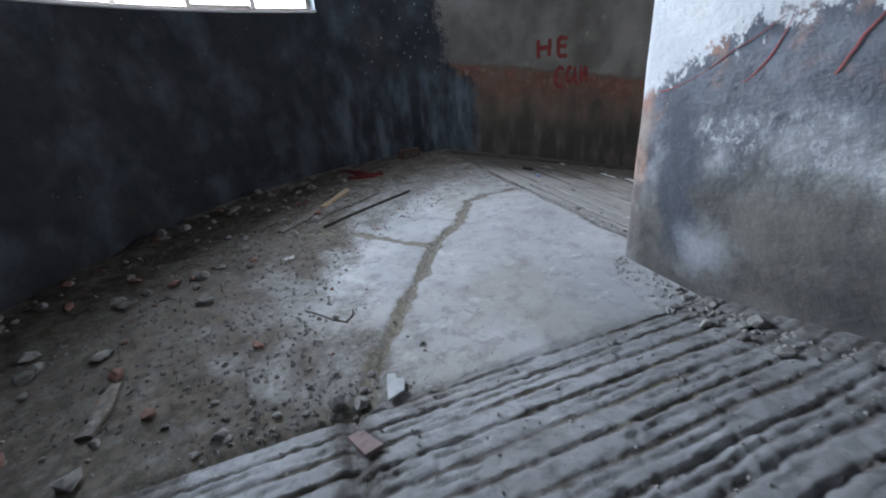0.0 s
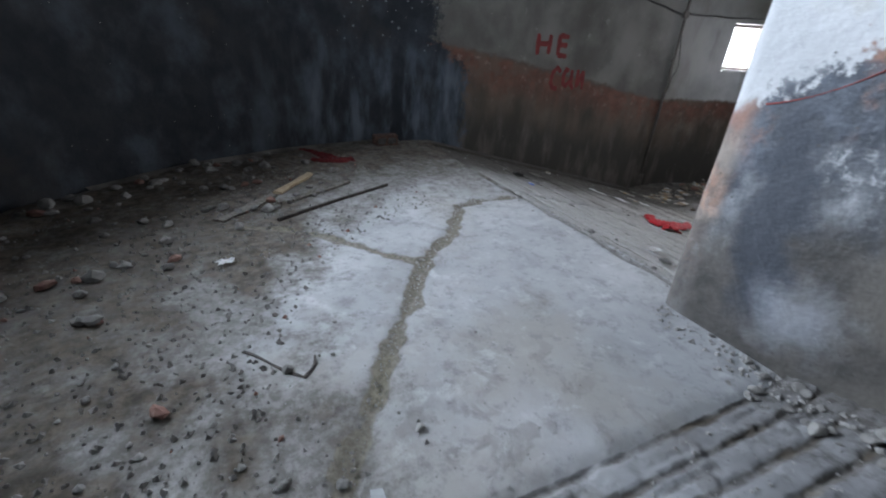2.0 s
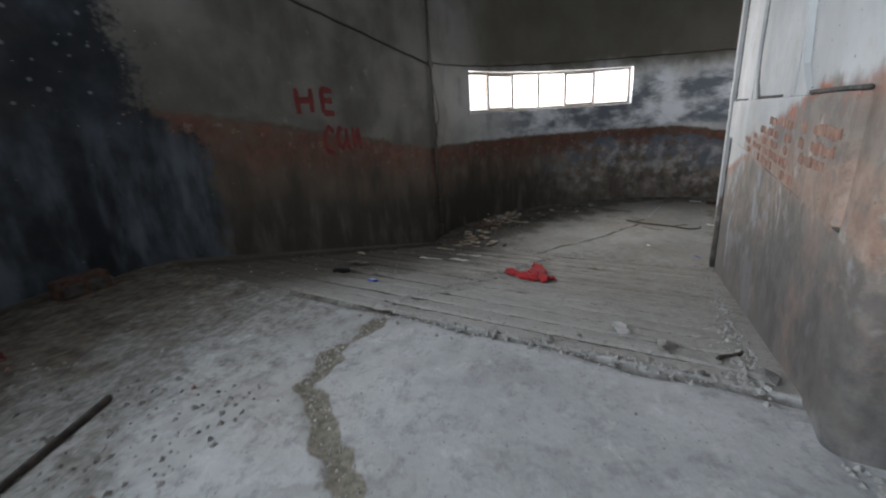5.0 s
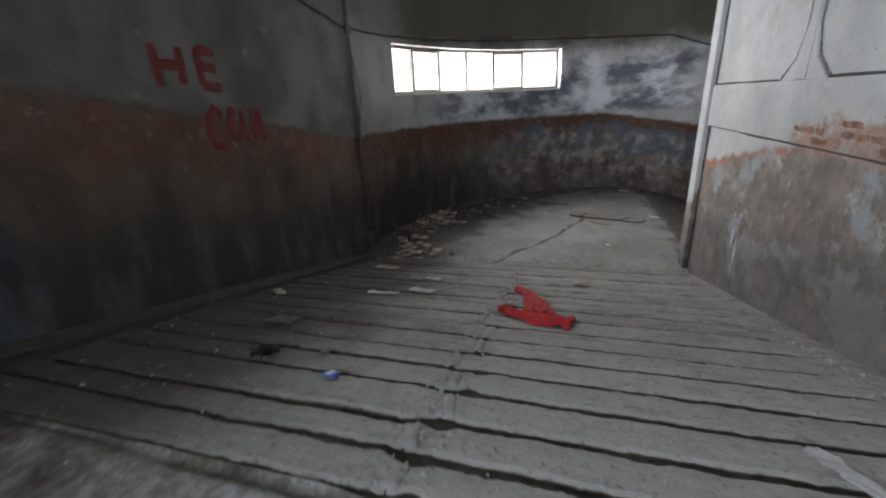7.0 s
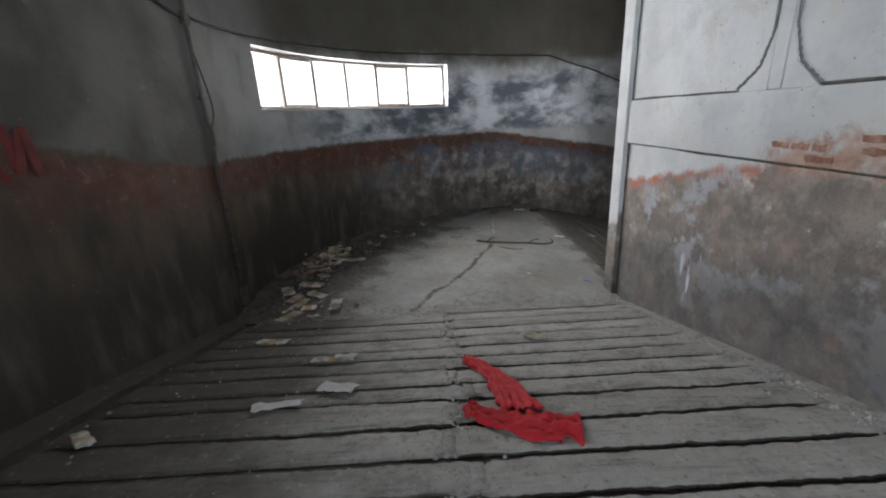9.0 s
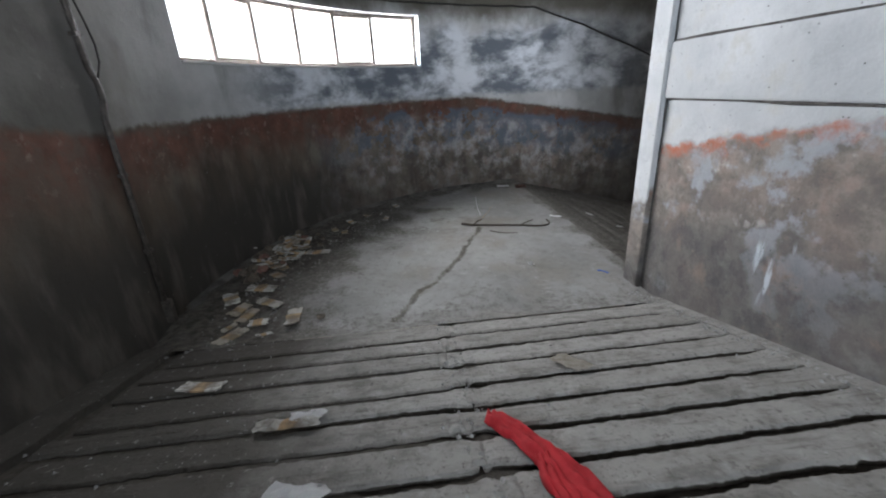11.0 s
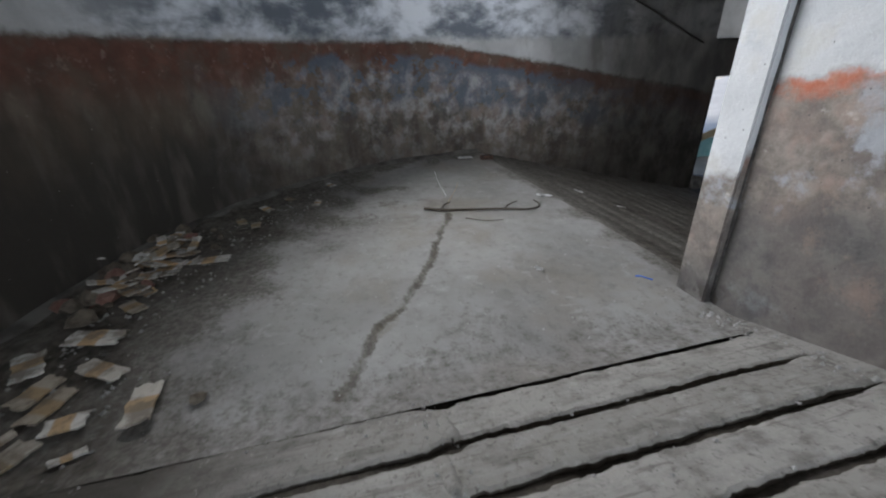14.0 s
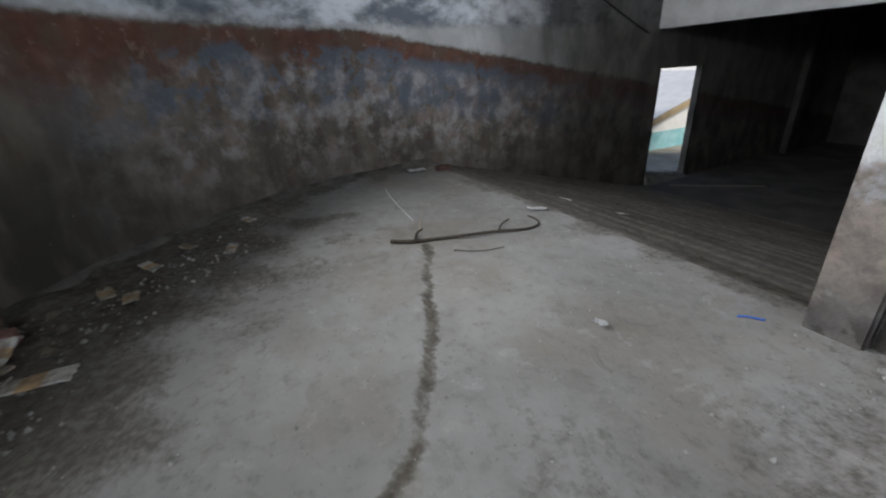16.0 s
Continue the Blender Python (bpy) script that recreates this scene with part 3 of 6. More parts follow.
EARTH = plain_material("dusty_yard_earth", (0.26, 0.23, 0.18), (0.38, 0.34, 0.28), 0.8, 0.95, 0, 0.5, 0.0, 0.05)


# ---------------------------------------------------------------- mesh helpers
def finish(name, bm, mat, smooth=False):
    me = bpy.data.meshes.new(name)
    bm.normal_update()
    bm.to_mesh(me)
    bm.free()
    me.materials.append(mat)
    if smooth:
        me.polygons.foreach_set("use_smooth", [True] * len(me.polygons))
    return me


def thing(name, bm, mat, label, category, group="", smooth=False, kind=""):
    return tagged(new(name, finish(name, bm, mat, smooth)), label, category, group, kind)


def part(name, bm, mat, parent, label="", smooth=False):
    ob = new(name, finish(name, bm, mat, smooth))
    ob.parent = parent
    if label:
        ob["label"] = label
    return ob


def structure(name, bm, mat, label, category, smooth=False):
    return thing(name, bm, mat, label, category, "", smooth, "structure")


def box(x0, x1, y0, y1, z0, z1, bevel=0.0, bm=None):
    bm = bm or bmesh.new()
    made = bmesh.ops.create_cube(bm, size=1.0)["verts"]
    bmesh.ops.transform(bm, matrix=Matrix.Translation(((x0 + x1) / 2, (y0 + y1) / 2, (z0 + z1) / 2)) @ Matrix.Diagonal((x1 - x0, y1 - y0, z1 - z0, 1)), verts=made)
    if bevel:
        edges = list({e for v in made for e in v.link_edges})
        bmesh.ops.bevel(bm, geom=edges, offset=bevel, segments=2, affect="EDGES")
    return bm


def prism(points, z0, z1, bm=None):
    """A flat-topped solid on an outline of (x, y)."""
    bm = bm or bmesh.new()
    lo = [bm.verts.new((x, y, z0)) for x, y in points]
    hi = [bm.verts.new((x, y, z1)) for x, y in points]
    n = len(points)
    bm.faces.new(lo[::-1])
    bm.faces.new(hi)
    for i in range(n):
        bm.faces.new((lo[i], lo[(i + 1) % n], hi[(i + 1) % n], hi[i]))
    return bm


def tube(points, radius, sides=8, bm=None):
    bm = bm or bmesh.new()
    pts = [Vector(p) for p in points]
    rings = []
    for i, p in enumerate(pts):
        way = (pts[min(i + 1, len(pts) - 1)] - pts[max(i - 1, 0)]).normalized()
        u = way.orthogonal().normalized() if i == 0 else (u - way * u.dot(way)).normalized()
        v = way.cross(u)
        r = radius(i / (len(pts) - 1)) if callable(radius) else radius
        rings.append([bm.verts.new(p + (u * math.cos(a) + v * math.sin(a)) * r) for a in (2 * math.pi * k / sides for k in range(sides))])
    for a, b in zip(rings, rings[1:]):
        for k in range(sides):
            bm.faces.new((a[k], a[(k + 1) % sides], b[(k + 1) % sides], b[k]))
    bm.faces.new(rings[0][::-1])
    bm.faces.new(rings[-1])
    return bm


def ramp_z(x):
    return LAND1 - SLOPE * min(max(x - 2.95, 0.0), LAND1 / SLOPE)


def ramp1_z(y):
    return LAND1 + SLOPE * max(1.8 - y, 0.0)


def ramp3_z(y):
    return -SLOPE * min(max(2.45 - y, 0.0), -LAND3 / SLOPE)


def ground_z(x, y):
    if y < 1.8 and x < 2.7:
        return ramp1_z(y)
    if x > 8.9 and y < 2.45:
        return ramp3_z(y)
    return ramp_z(x)


def near_line(x, y, line):
    """Distance from a point to a bent line."""
    best = 9.0
    for (ax, ay), (bx, by) in zip(line, line[1:]):
        dx, dy = bx - ax, by - ay
        s = min(1.0, max(0.0, ((x - ax) * dx + (y - ay) * dy) / (dx * dx + dy * dy)))
        best = min(best, math.hypot(x - ax - s * dx, y - ay - s * dy))
    return best


def wobble(x, y, scale, seed=0.0):
    return noise.noise(Vector((x * scale, y * scale, seed)))


# ---------------------------------------------------------------- walls
def arc(centre, radius, a0, a1, step=2.0):
    n = max(1, round(abs(a1 - a0) / step))
    return [(centre[0] + radius * math.cos(radians(a0 + (a1 - a0) * i / n)), centre[1] + radius * math.sin(radians(a0 + (a1 - a0) * i / n))) for i in range(n + 1)]


def wall_along(name, inner, thick, levels, hole, mat, label):
    """A wall of that thickness to the left of a walk along inner. hole(i, j): whether cell i, j is open."""
    bm = bmesh.new()
    pts = [Vector((*p, 0)) for p in inner]
    outer = []
    for i, p in enumerate(pts):
        way = (pts[min(i + 1, len(pts) - 1)] - pts[max(i - 1, 0)]).normalized()
        outer.append(p + Vector((-way.y, way.x, 0)) * thick)
    ni, nj = len(pts) - 1, len(levels) - 1
    up = [Vector((0, 0, z)) for z in levels]
    grid_in = [[bm.verts.new(p + z) for z in up] for p in pts]
    grid_out = [[bm.verts.new(p + z) for z in up] for p in outer]
    solid = lambda i, j: 0 <= i < ni and 0 <= j < nj and not hole(i, j)

    def reveal(a, b, c, d):
        bm.faces.new([bm.verts.new(v.co) for v in (a, b, c, d)])

    for i in range(ni):
        for j in range(nj):
            if not solid(i, j):
                continue
            f = bm.faces.new((grid_in[i][j], grid_in[i][j + 1], grid_in[i + 1][j + 1], grid_in[i + 1][j]))
            f.smooth = True
            f = bm.faces.new((grid_out[i][j], grid_out[i + 1][j], grid_out[i + 1][j + 1], grid_out[i][j + 1]))
            f.smooth = True
            if not solid(i - 1, j):
                reveal(grid_in[i][j], grid_out[i][j], grid_out[i][j + 1], grid_in[i][j + 1])
            if not solid(i + 1, j):
                reveal(grid_in[i + 1][j], grid_in[i + 1][j + 1], grid_out[i + 1][j + 1], grid_out[i + 1][j])
            if not solid(i, j - 1):
                reveal(grid_in[i][j], grid_in[i + 1][j], grid_out[i + 1][j], grid_out[i][j])
            if not solid(i, j + 1):
                reveal(grid_in[i][j + 1], grid_out[i][j + 1], grid_out[i + 1][j + 1], grid_in[i + 1][j + 1])
    return structure(name, bm, mat, label, "wall")


THICK = 0.42
# clockwise: the wall stands to the left of this walk
path1 = [(C1[0] - R1, -12.6), (C1[0] - R1, -6.0), (C1[0] - R1, -2.0)] + arc(C1, R1, 180, WIN1[1]) + arc(C1, R1, WIN1[1], 108.2)[1:] + arc(C1, R1, 108.2, 90)[1:]
w1 = [i for i, p in enumerate(path1) if 108.1 < math.degrees(math.atan2(p[1] - C1[1], p[0] - C1[0])) < WIN1[1] + 0.1 and i > 2]
wall_along("wall_upper_corner", path1, THICK, [-1.9, LAND1 - 0.3, WIN1[2], WIN1[3], TOP], lambda i, j: j == 2 and w1[0] <= i < w1[-1], WALL,
           "curved outer wall with sooty blue-black peeling paint")
path2 = [(C1[0], WALL_Y), (4.0, WALL_Y), (5.5, WALL_Y), (7.0, WALL_Y), (8.2, WALL_Y), (C2[0], WALL_Y)]
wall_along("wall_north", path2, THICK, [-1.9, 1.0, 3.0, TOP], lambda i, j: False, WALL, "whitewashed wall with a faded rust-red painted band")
path3 = arc(C2, R2, 90, WIN2[1]) + arc(C2, R2, WIN2[1], WIN2[0])[1:] + arc(C2, R2, WIN2[0], 0)[1:]
a2 = [math.degrees(math.atan2(p[1] - C2[1], p[0] - C2[0])) for p in path3]
w2 = [i for i, a in enumerate(a2) if WIN2[0] - 0.1 < a < WIN2[1] + 0.1]
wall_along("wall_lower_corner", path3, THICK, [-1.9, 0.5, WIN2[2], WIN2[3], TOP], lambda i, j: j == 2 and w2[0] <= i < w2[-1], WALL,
           "curved outer wall with smoke-stained and red banded paint")
EX = C2[0] + R2
path4 = [(EX, C2[1]), (EX, 0.5), (EX, -1.5), (EX, -3.50), (EX, -5.06), (EX, -8.0), (EX, -12.6)]
wall_along("wall_east", path4, 0.16, [-1.9, LAND3, -0.2, 0.6, 1.32, TOP], lambda i, j: i == 3 and 1 <= j <= 3, WALL, "dark brown painted wall with an open doorway to the yard")
structure("wall_south", box(C1[0] - R1 - THICK, EX + THICK, -13.0, -12.604, -1.9, TOP), SHADE_CONCRETE, "bare grey concrete end wall", "wall")


def core_block():
    """The solid middle of the ramp house, with a rounded corner towards the upper landing."""
    r = 0.09
    outline = [(9.10, -3.3), (9.10, 2.655)] + arc((2.58 + r, 2.655 - r), r, 90, 180, 15) + [(2.6, 1.5), (2.6, 0.5), (2.6, -3.3)]
    pts = [Vector((*p, 0)) for p in outline[1:]]
    bm = bmesh.new()
    levels = [-1.9, -0.5] + [k * 0.25 for k in range(0, 25)]
    fine = []
    for a, b in zip(pts, pts[1:]):
        n = max(1, int((b - a).length / 0.22))
        fine += [a.lerp(b, k / n) for k in range(n)]
    fine.append(pts[-1])
    cols = []
    for i, p in enumerate(fine):
        way = (fine[min(i + 1, len(fine) - 1)] - fine[max(i - 1, 0)]).normalized()
        out = Vector((way.y, -way.x, 0))
        cols.append([bm.verts.new(p + out * (0.012 * wobble(p.x + p.y, z, 1.7, 3.0) if 0 < i < len(fine) - 1 else 0.0) + Vector((0, 0, z))) for z in levels])
    for a, b in zip(cols, cols[1:]):
        for j in range(len(levels) - 1):
            bm.faces.new((a[j], b[j], b[j + 1], a[j + 1])).smooth = True
    back = [[bm.verts.new((x, -3.3, z)) for z in (levels[0], levels[-1])] for x in (2.6, 9.10)]
    bm.faces.new((back[0][0], back[1][0], back[1][1], back[0][1]))
    side = [bm.verts.new((9.10, y, z)) for y, z in ((-3.3, levels[0]), (2.655, levels[0]), (2.655, levels[-1]), (-3.3, levels[-1]))]
    bm.faces.new(side)
    bmesh.ops.recalc_face_normals(bm, faces=bm.faces)
    ob = structure("wall_core", bm, CORE, "peeling white and grey painted central ramp wall", "wall")
    # framing that stands proud of the infill
    part("post", box(8.82, 9.115, 2.55, 2.725, -0.2, TOP, 0.012), CORE, ob)
    part("post", box(6.44, 6.58, 2.55, 2.690, 2.724, TOP, 0.010), CORE, ob)
    part("post", box(4.18, 4.32, 2.55, 2.690, 2.724, TOP, 0.010), CORE, ob)
    part("rail", box(2.95, 8.816, 2.55, 2.694, 2.20, 2.72, 0.010), CORE, ob)
    for run in ([(8.815, 2.70, 2.19), (2.96, 2.70, 2.185)], [(8.815, 2.70, 2.732), (2.96, 2.70, 2.732)], [(8.818, 2.70, 2.2), (8.818, 2.70, 0.05)], [(8.818, 2.70, 2.72), (8.818, 2.70, 5.9)],
                [(6.43, 2.69, 3.15), (6.43, 2.69, 5.9)], [(6.635, 2.69, 3.15), (6.635, 2.69, 5.9)], [(6.635, 2.69, 3.15), (6.725, 2.69, 2.90)], [(6.725, 2.69, 2.90), (6.94, 2.69, 2.745)], [(6.43, 2.69, 3.15), (6.34, 2.69, 2.90)], [(6.34, 2.69, 2.90), (6.13, 2.69, 2.73)]):
        part("joint", tube([Vector((run[0][0], 2.658, run[0][2])).lerp(Vector((run[1][0], 2.658, run[1][2])), k / 12) + Vector((0.005 * math.sin(k * 2.1), 0.0, 0.005 * math.sin(k * 1.3))) for k in range(13)], lambda q: 0.012 + 0.004 * math.sin(q * 31), 6), FAINT if run[0][2] > 2.7 and run[0][0] < 8.0 else JOINT, ob, "open joint in the plaster", True)
    for x in (6.51, 4.25):
        for s in (-1, 1):
            bm = bmesh.new()
            a = [bm.verts.new((x + s * 0.072, y, 2.722)) for y in (2.57, 2.685)]
            b = [bm.verts.new((x + s * 0.38, y, 2.722)) for y in (2.57, 2.682)]
            c = [bm.verts.new((x + s * 0.072, y, 3.16)) for y in (2.57, 2.685)]
            e = [bm.verts.new((x + s * 0.16, y, 2.90)) for y in (2.57, 2.684)]
            bm.faces.new((a[1], b[1], e[1], c[1]))
            bm.faces.new((c[0], e[0], b[0], a[0]))
            for p, q in ((a, b), (b, e), (e, c), (c, a)):
                bm.faces.new((p[0], q[0], q[1], p[1]))
            bmesh.ops.recalc_face_normals(bm, faces=bm.faces)
            part("haunch", bm, CORE, ob)
    return ob


def bared_bricks(wall):
    """Courses of red brick where the rail's plaster has fallen off."""
    rnd = random.Random(17)
    for row, (z, x0, x1) in enumerate(((2.225, 4.0, 6.30), (2.300, 3.6, 6.42), (2.375, 3.3, 5.75), (2.45, 3.2, 5.45), (2.53, 3.2, 4.9))):
        x = x1
        while x > x0:
            w = rnd.uniform(0.07, 0.235)
            if rnd.random() < 0.72:
                bm = bmesh.new()
                n = 5
                top = [(x - w * k / n, z + 0.052 + rnd.uniform(-0.010, 0.008)) for k in range(n + 1)]
                low = [(x - w * k / n, z + rnd.uniform(-0.006, 0.012)) for k in range(n + 1)]
                top[0], low[0] = (x - rnd.uniform(0, 0.02), top[0][1] - 0.008), (x - rnd.uniform(0, 0.02), low[0][1] + 0.008)
                front = [bm.verts.new((px, 2.698 + rnd.uniform(-0.002, 0.003), pz)) for px, pz in top + low[::-1]]
                back = [bm.verts.new((v.co.x, 2.66, v.co.z)) for v in front]
                bm.faces.new(front)
                for k in range(len(front)):
                    q = (k + 1) % len(front)
                    bm.faces.new((front[k], back[k], back[q], front[q]))
                bmesh.ops.recalc_face_normals(bm, faces=bm.faces)
                part("brick", bm, BARED, wall)
            x -= w + 0.014
    return wall


bared_bricks(core_block())
# ceiling is out of view, added to close the room and limit bounce
structure("ceiling", box(C1[0] - R1 - THICK, EX + THICK, -13.0, WALL_Y + THICK, TOP + 0.004, TOP + 0.25), CEILING, "unseen dark concrete ceiling slab", "ceiling")
# passage parts carry their shade in the dark concrete colour
structure("ceiling_passage", box(9.106, EX - 0.002, -12.6, -3.62, 2.76, 2.98), SHADE_CONCRETE, "dark concrete slab over the lower passage", "ceiling")
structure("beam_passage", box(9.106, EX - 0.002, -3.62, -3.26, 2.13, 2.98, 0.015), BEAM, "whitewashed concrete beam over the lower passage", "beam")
structure("wall_passage", box(8.6, 9.102, -12.6, -3.304, -1.9, TOP), SHADE_CONCRETE, "dark concrete wall along the lower passage", "wall")
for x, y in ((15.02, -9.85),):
    structure("column", box(x - 0.16, x + 0.02, y - 0.17, y + 0.17, LAND3 - 0.02, 2.758, 0.02), SHADE_CONCRETE, "grey square concrete column in the dark passage", "column")


# ---------------------------------------------------------------- floors
CRACK_MAIN = [(2.96, 5.02), (2.35, 5.03), (2.02, 4.91), (1.60, 4.23), (1.12, 3.77), (0.90, 3.37), (0.68, 3.05), (0.42, 2.62), (0.15, 2.12), (-0.06, 1.78)]
CRACK_SIDE = [(1.10, 3.77), (0.97, 3.91), (0.72, 4.21), (0.46, 4.54), (0.22, 4.76), (-0.2, 4.95)]
CRACK_EDGE = [(2.95, 5.0), (2.90, 4.38), (2.94, 3.81), (2.87, 3.31), (2.92, 2.98), (2.90, 2.66)]
CRACK_NORTH = [(2.95, 5.05), (2.91, 5.4), (2.92, 6.4), (2.93, 7.3), (2.92, 8.0)]
CRACK_LOW = [(11.55, 4.15), (10.85, 4.45), (10.30, 4.70), (9.80, 4.95), (9.30, 5.33), (8.85, 5.58), (8.62, 5.72)]


def sheet(x0, x1, y0, y1, step, height, keep, dirt, moss=None, silt=None):
    nx, ny = round((x1 - x0) / step), round((y1 - y0) / step)
    xs, ys = np.linspace(x0, x1, nx + 1), np.linspace(y0, y1, ny + 1)
    verts = [(x, y, height(x, y)) for y in ys for x in xs]
    faces = []
    for j in range(ny):
        for i in range(nx):
            if keep((xs[i] + xs[i + 1]) / 2, (ys[j] + ys[j + 1]) / 2):
                a = j * (nx + 1) + i
                faces.append((a, a + 1, a + nx + 2, a + nx + 1))
    me = bpy.data.meshes.new("sheet")
    me.from_pydata(verts, [], faces)
    me.attributes.new("dirt", "FLOAT", "POINT").data.foreach_set("value", [dirt(x, y) for x, y, z in verts])
    me.attributes.new("moss", "FLOAT", "POINT").data.foreach_set("value", [moss(x, y) if moss else 0.0 for x, y, z in verts])
    me.attributes.new("silt", "FLOAT", "POINT").data.foreach_set("value", [silt(x, y) if silt else 0.0 for x, y, z in verts])
    me.polygons.foreach_set("use_smooth", [True] * len(faces))
    return me


def soft(v, lo, hi):
    s = min(1.0, max(0.0, (v - lo) / (hi - lo)))
    return s * s * (3 - 2 * s)


def land1_height(x, y):
    w = 0.5 + 0.5 * wobble(x, y, 4.0, 5)
    main = near_line(x, y, CRACK_MAIN)
    side = near_line(x, y, CRACK_SIDE)
    edge = near_line(x, y, CRACK_EDGE)
    z = LAND1 + 0.006 * wobble(x, y, 1.3) + 0.003 * wobble(x, y, 7, 2)
    z -= 0.016 * (1 - soft(main, 0.015 + 0.03 * w, 0.05 + 0.05 * w)) + 0.012 * (1 - soft(side, 0.01, 0.04 + 0.04 * w)) + 0.02 * (1 - soft(edge, 0.0, 0.03 + 0.03 * w))
    z -= 0.035 * (1 - soft(near_line(x, y, CRACK_NORTH), 0.012, 0.035 + 0.02 * w))
    z -= 0.02 * (1 - soft(abs(y - 1.81), 0.0, 0.04))
    rim = R1 - math.hypot(x - C1[0], y - C1[1]) if y > C1[1] else x - (C1[0] - R1)
    z += max(0.0, 0.05 * (1 - soft(rim, 0.1, 1.6))) * (0.6 + wobble(x, y, 2.5, 8))
    return z


def land1_dirt_shade(x, y):
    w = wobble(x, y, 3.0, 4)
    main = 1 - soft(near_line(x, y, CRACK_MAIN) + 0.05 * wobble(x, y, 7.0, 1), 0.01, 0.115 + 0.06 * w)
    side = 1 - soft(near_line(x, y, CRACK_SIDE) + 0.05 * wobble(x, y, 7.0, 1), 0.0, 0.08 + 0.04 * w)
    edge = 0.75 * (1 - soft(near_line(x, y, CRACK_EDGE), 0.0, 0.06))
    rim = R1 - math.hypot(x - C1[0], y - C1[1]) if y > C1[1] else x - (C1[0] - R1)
    # wall-side dirt, spread wider so that the dim side's shade is in it
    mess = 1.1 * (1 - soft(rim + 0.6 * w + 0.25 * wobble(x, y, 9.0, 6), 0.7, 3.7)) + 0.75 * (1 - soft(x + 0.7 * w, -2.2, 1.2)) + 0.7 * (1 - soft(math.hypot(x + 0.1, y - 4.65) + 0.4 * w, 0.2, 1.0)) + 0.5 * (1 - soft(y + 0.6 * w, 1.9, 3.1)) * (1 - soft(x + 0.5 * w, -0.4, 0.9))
    # north part toned down as shade, with the dirty crack along the ramp
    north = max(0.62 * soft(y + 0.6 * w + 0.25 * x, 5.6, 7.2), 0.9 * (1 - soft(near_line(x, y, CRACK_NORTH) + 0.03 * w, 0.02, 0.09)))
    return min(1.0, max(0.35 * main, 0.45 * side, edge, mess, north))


def land1_silt(x, y):
    """Olive-brown silt in the cracks, in ragged patches beside them."""
    r = 0.07 * wobble(x, y, 5.0, 1) + 0.035 * wobble(x, y, 13.0, 7)
    main = 1 - soft(near_line(x, y, CRACK_MAIN) + r, 0.02, 0.10)
    side = 1 - soft(near_line(x, y, CRACK_SIDE) + r, 0.0, 0.09)
    stain = 0.42 * soft(wobble(x, y, 1.5, 21), 0.22, 0.5) * soft(x, 0.9, 1.8)
    return max(main, side, stain)


def land1_moss(x, y):
    return 1 - soft(near_line(x, y, [(0.50, 2.78), (0.36, 2.5)]), 0.0, 0.12)


def inside1(x, y):
    return (math.hypot(x - C1[0], y - C1[1]) < R1 + 0.12) if (y > C1[1] and x < C1[0]) else True


tagged(new("floor_upper_landing", sheet(-3.24, 2.95, 1.8, 8.28, 0.031, land1_height, inside1, land1_dirt_shade, land1_moss, land1_silt)),
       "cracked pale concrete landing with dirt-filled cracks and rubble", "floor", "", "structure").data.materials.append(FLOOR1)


def ribs1_phase(x, y):
    right = x > -0.05 + 0.05 * wobble(y, 0, 3.0)
    phase = (1.8 - y + (0.0 if right else 0.05) + 0.014 * wobble(x, y, 1.6, 6) + 0.010 * wobble(x, y, 5.0, 16)) / 0.150
    return right, math.floor(phase), phase - math.floor(phase)


def ribs1_height(x, y):
    """Rows of worn cast ridges, each with a broken second groove along it."""
    z = ramp1_z(y)
    if y > -1.3:
        right, row, s = ribs1_phase(x, y)
        strong = 1.0 if row % 2 else 0.6
        wear = 0.8 + 0.6 * wobble(x, y, 1.1, 9)
        ragged = 0.10 * wobble(x, y, 9.0, 1) + 0.09 * wobble(x, y, 22.0, 1)
        cut = 1 - soft(abs(s - 0.14) + ragged, 0.03, 0.16)
        broken = soft(wobble(x, y + row, 1.9, 12), -0.25, 0.25)
        fine_cut = broken * (1 - soft(abs(s - 0.60 + 0.10 * wobble(x, row, 2.6, 2)) + ragged, 0.02, 0.14))
        third = soft(wobble(x + row, y, 1.7, 14), 0.0, 0.4) * (1 - soft(abs(s - 0.82 + 0.08 * wobble(x, row, 3.1, 4)) + ragged, 0.0, 0.10))
        hump = 0.010 * math.sin(math.pi * s) ** 0.5
        z += strong * wear * (hump - (0.034 if right else 0.026) * cut) - 0.018 * wear * fine_cut - 0.010 * third
        if abs(x + 0.05) < 0.09:
            z -= 0.03 * (1 - soft(abs(x + 0.05 + 0.03 * wobble(y, 1, 4)), 0.02, 0.09))
        z += 0.008 * wobble(x, y, 6.0, 3) + 0.008 * wobble(x, y, 15.0, 3) + 0.005 * wobble(x, y, 34.0, 3)
        z += 0.03 * soft(x, 2.35, 2.6) + 0.06 * (1 - soft(x, -3.2, -1.6))
    return z


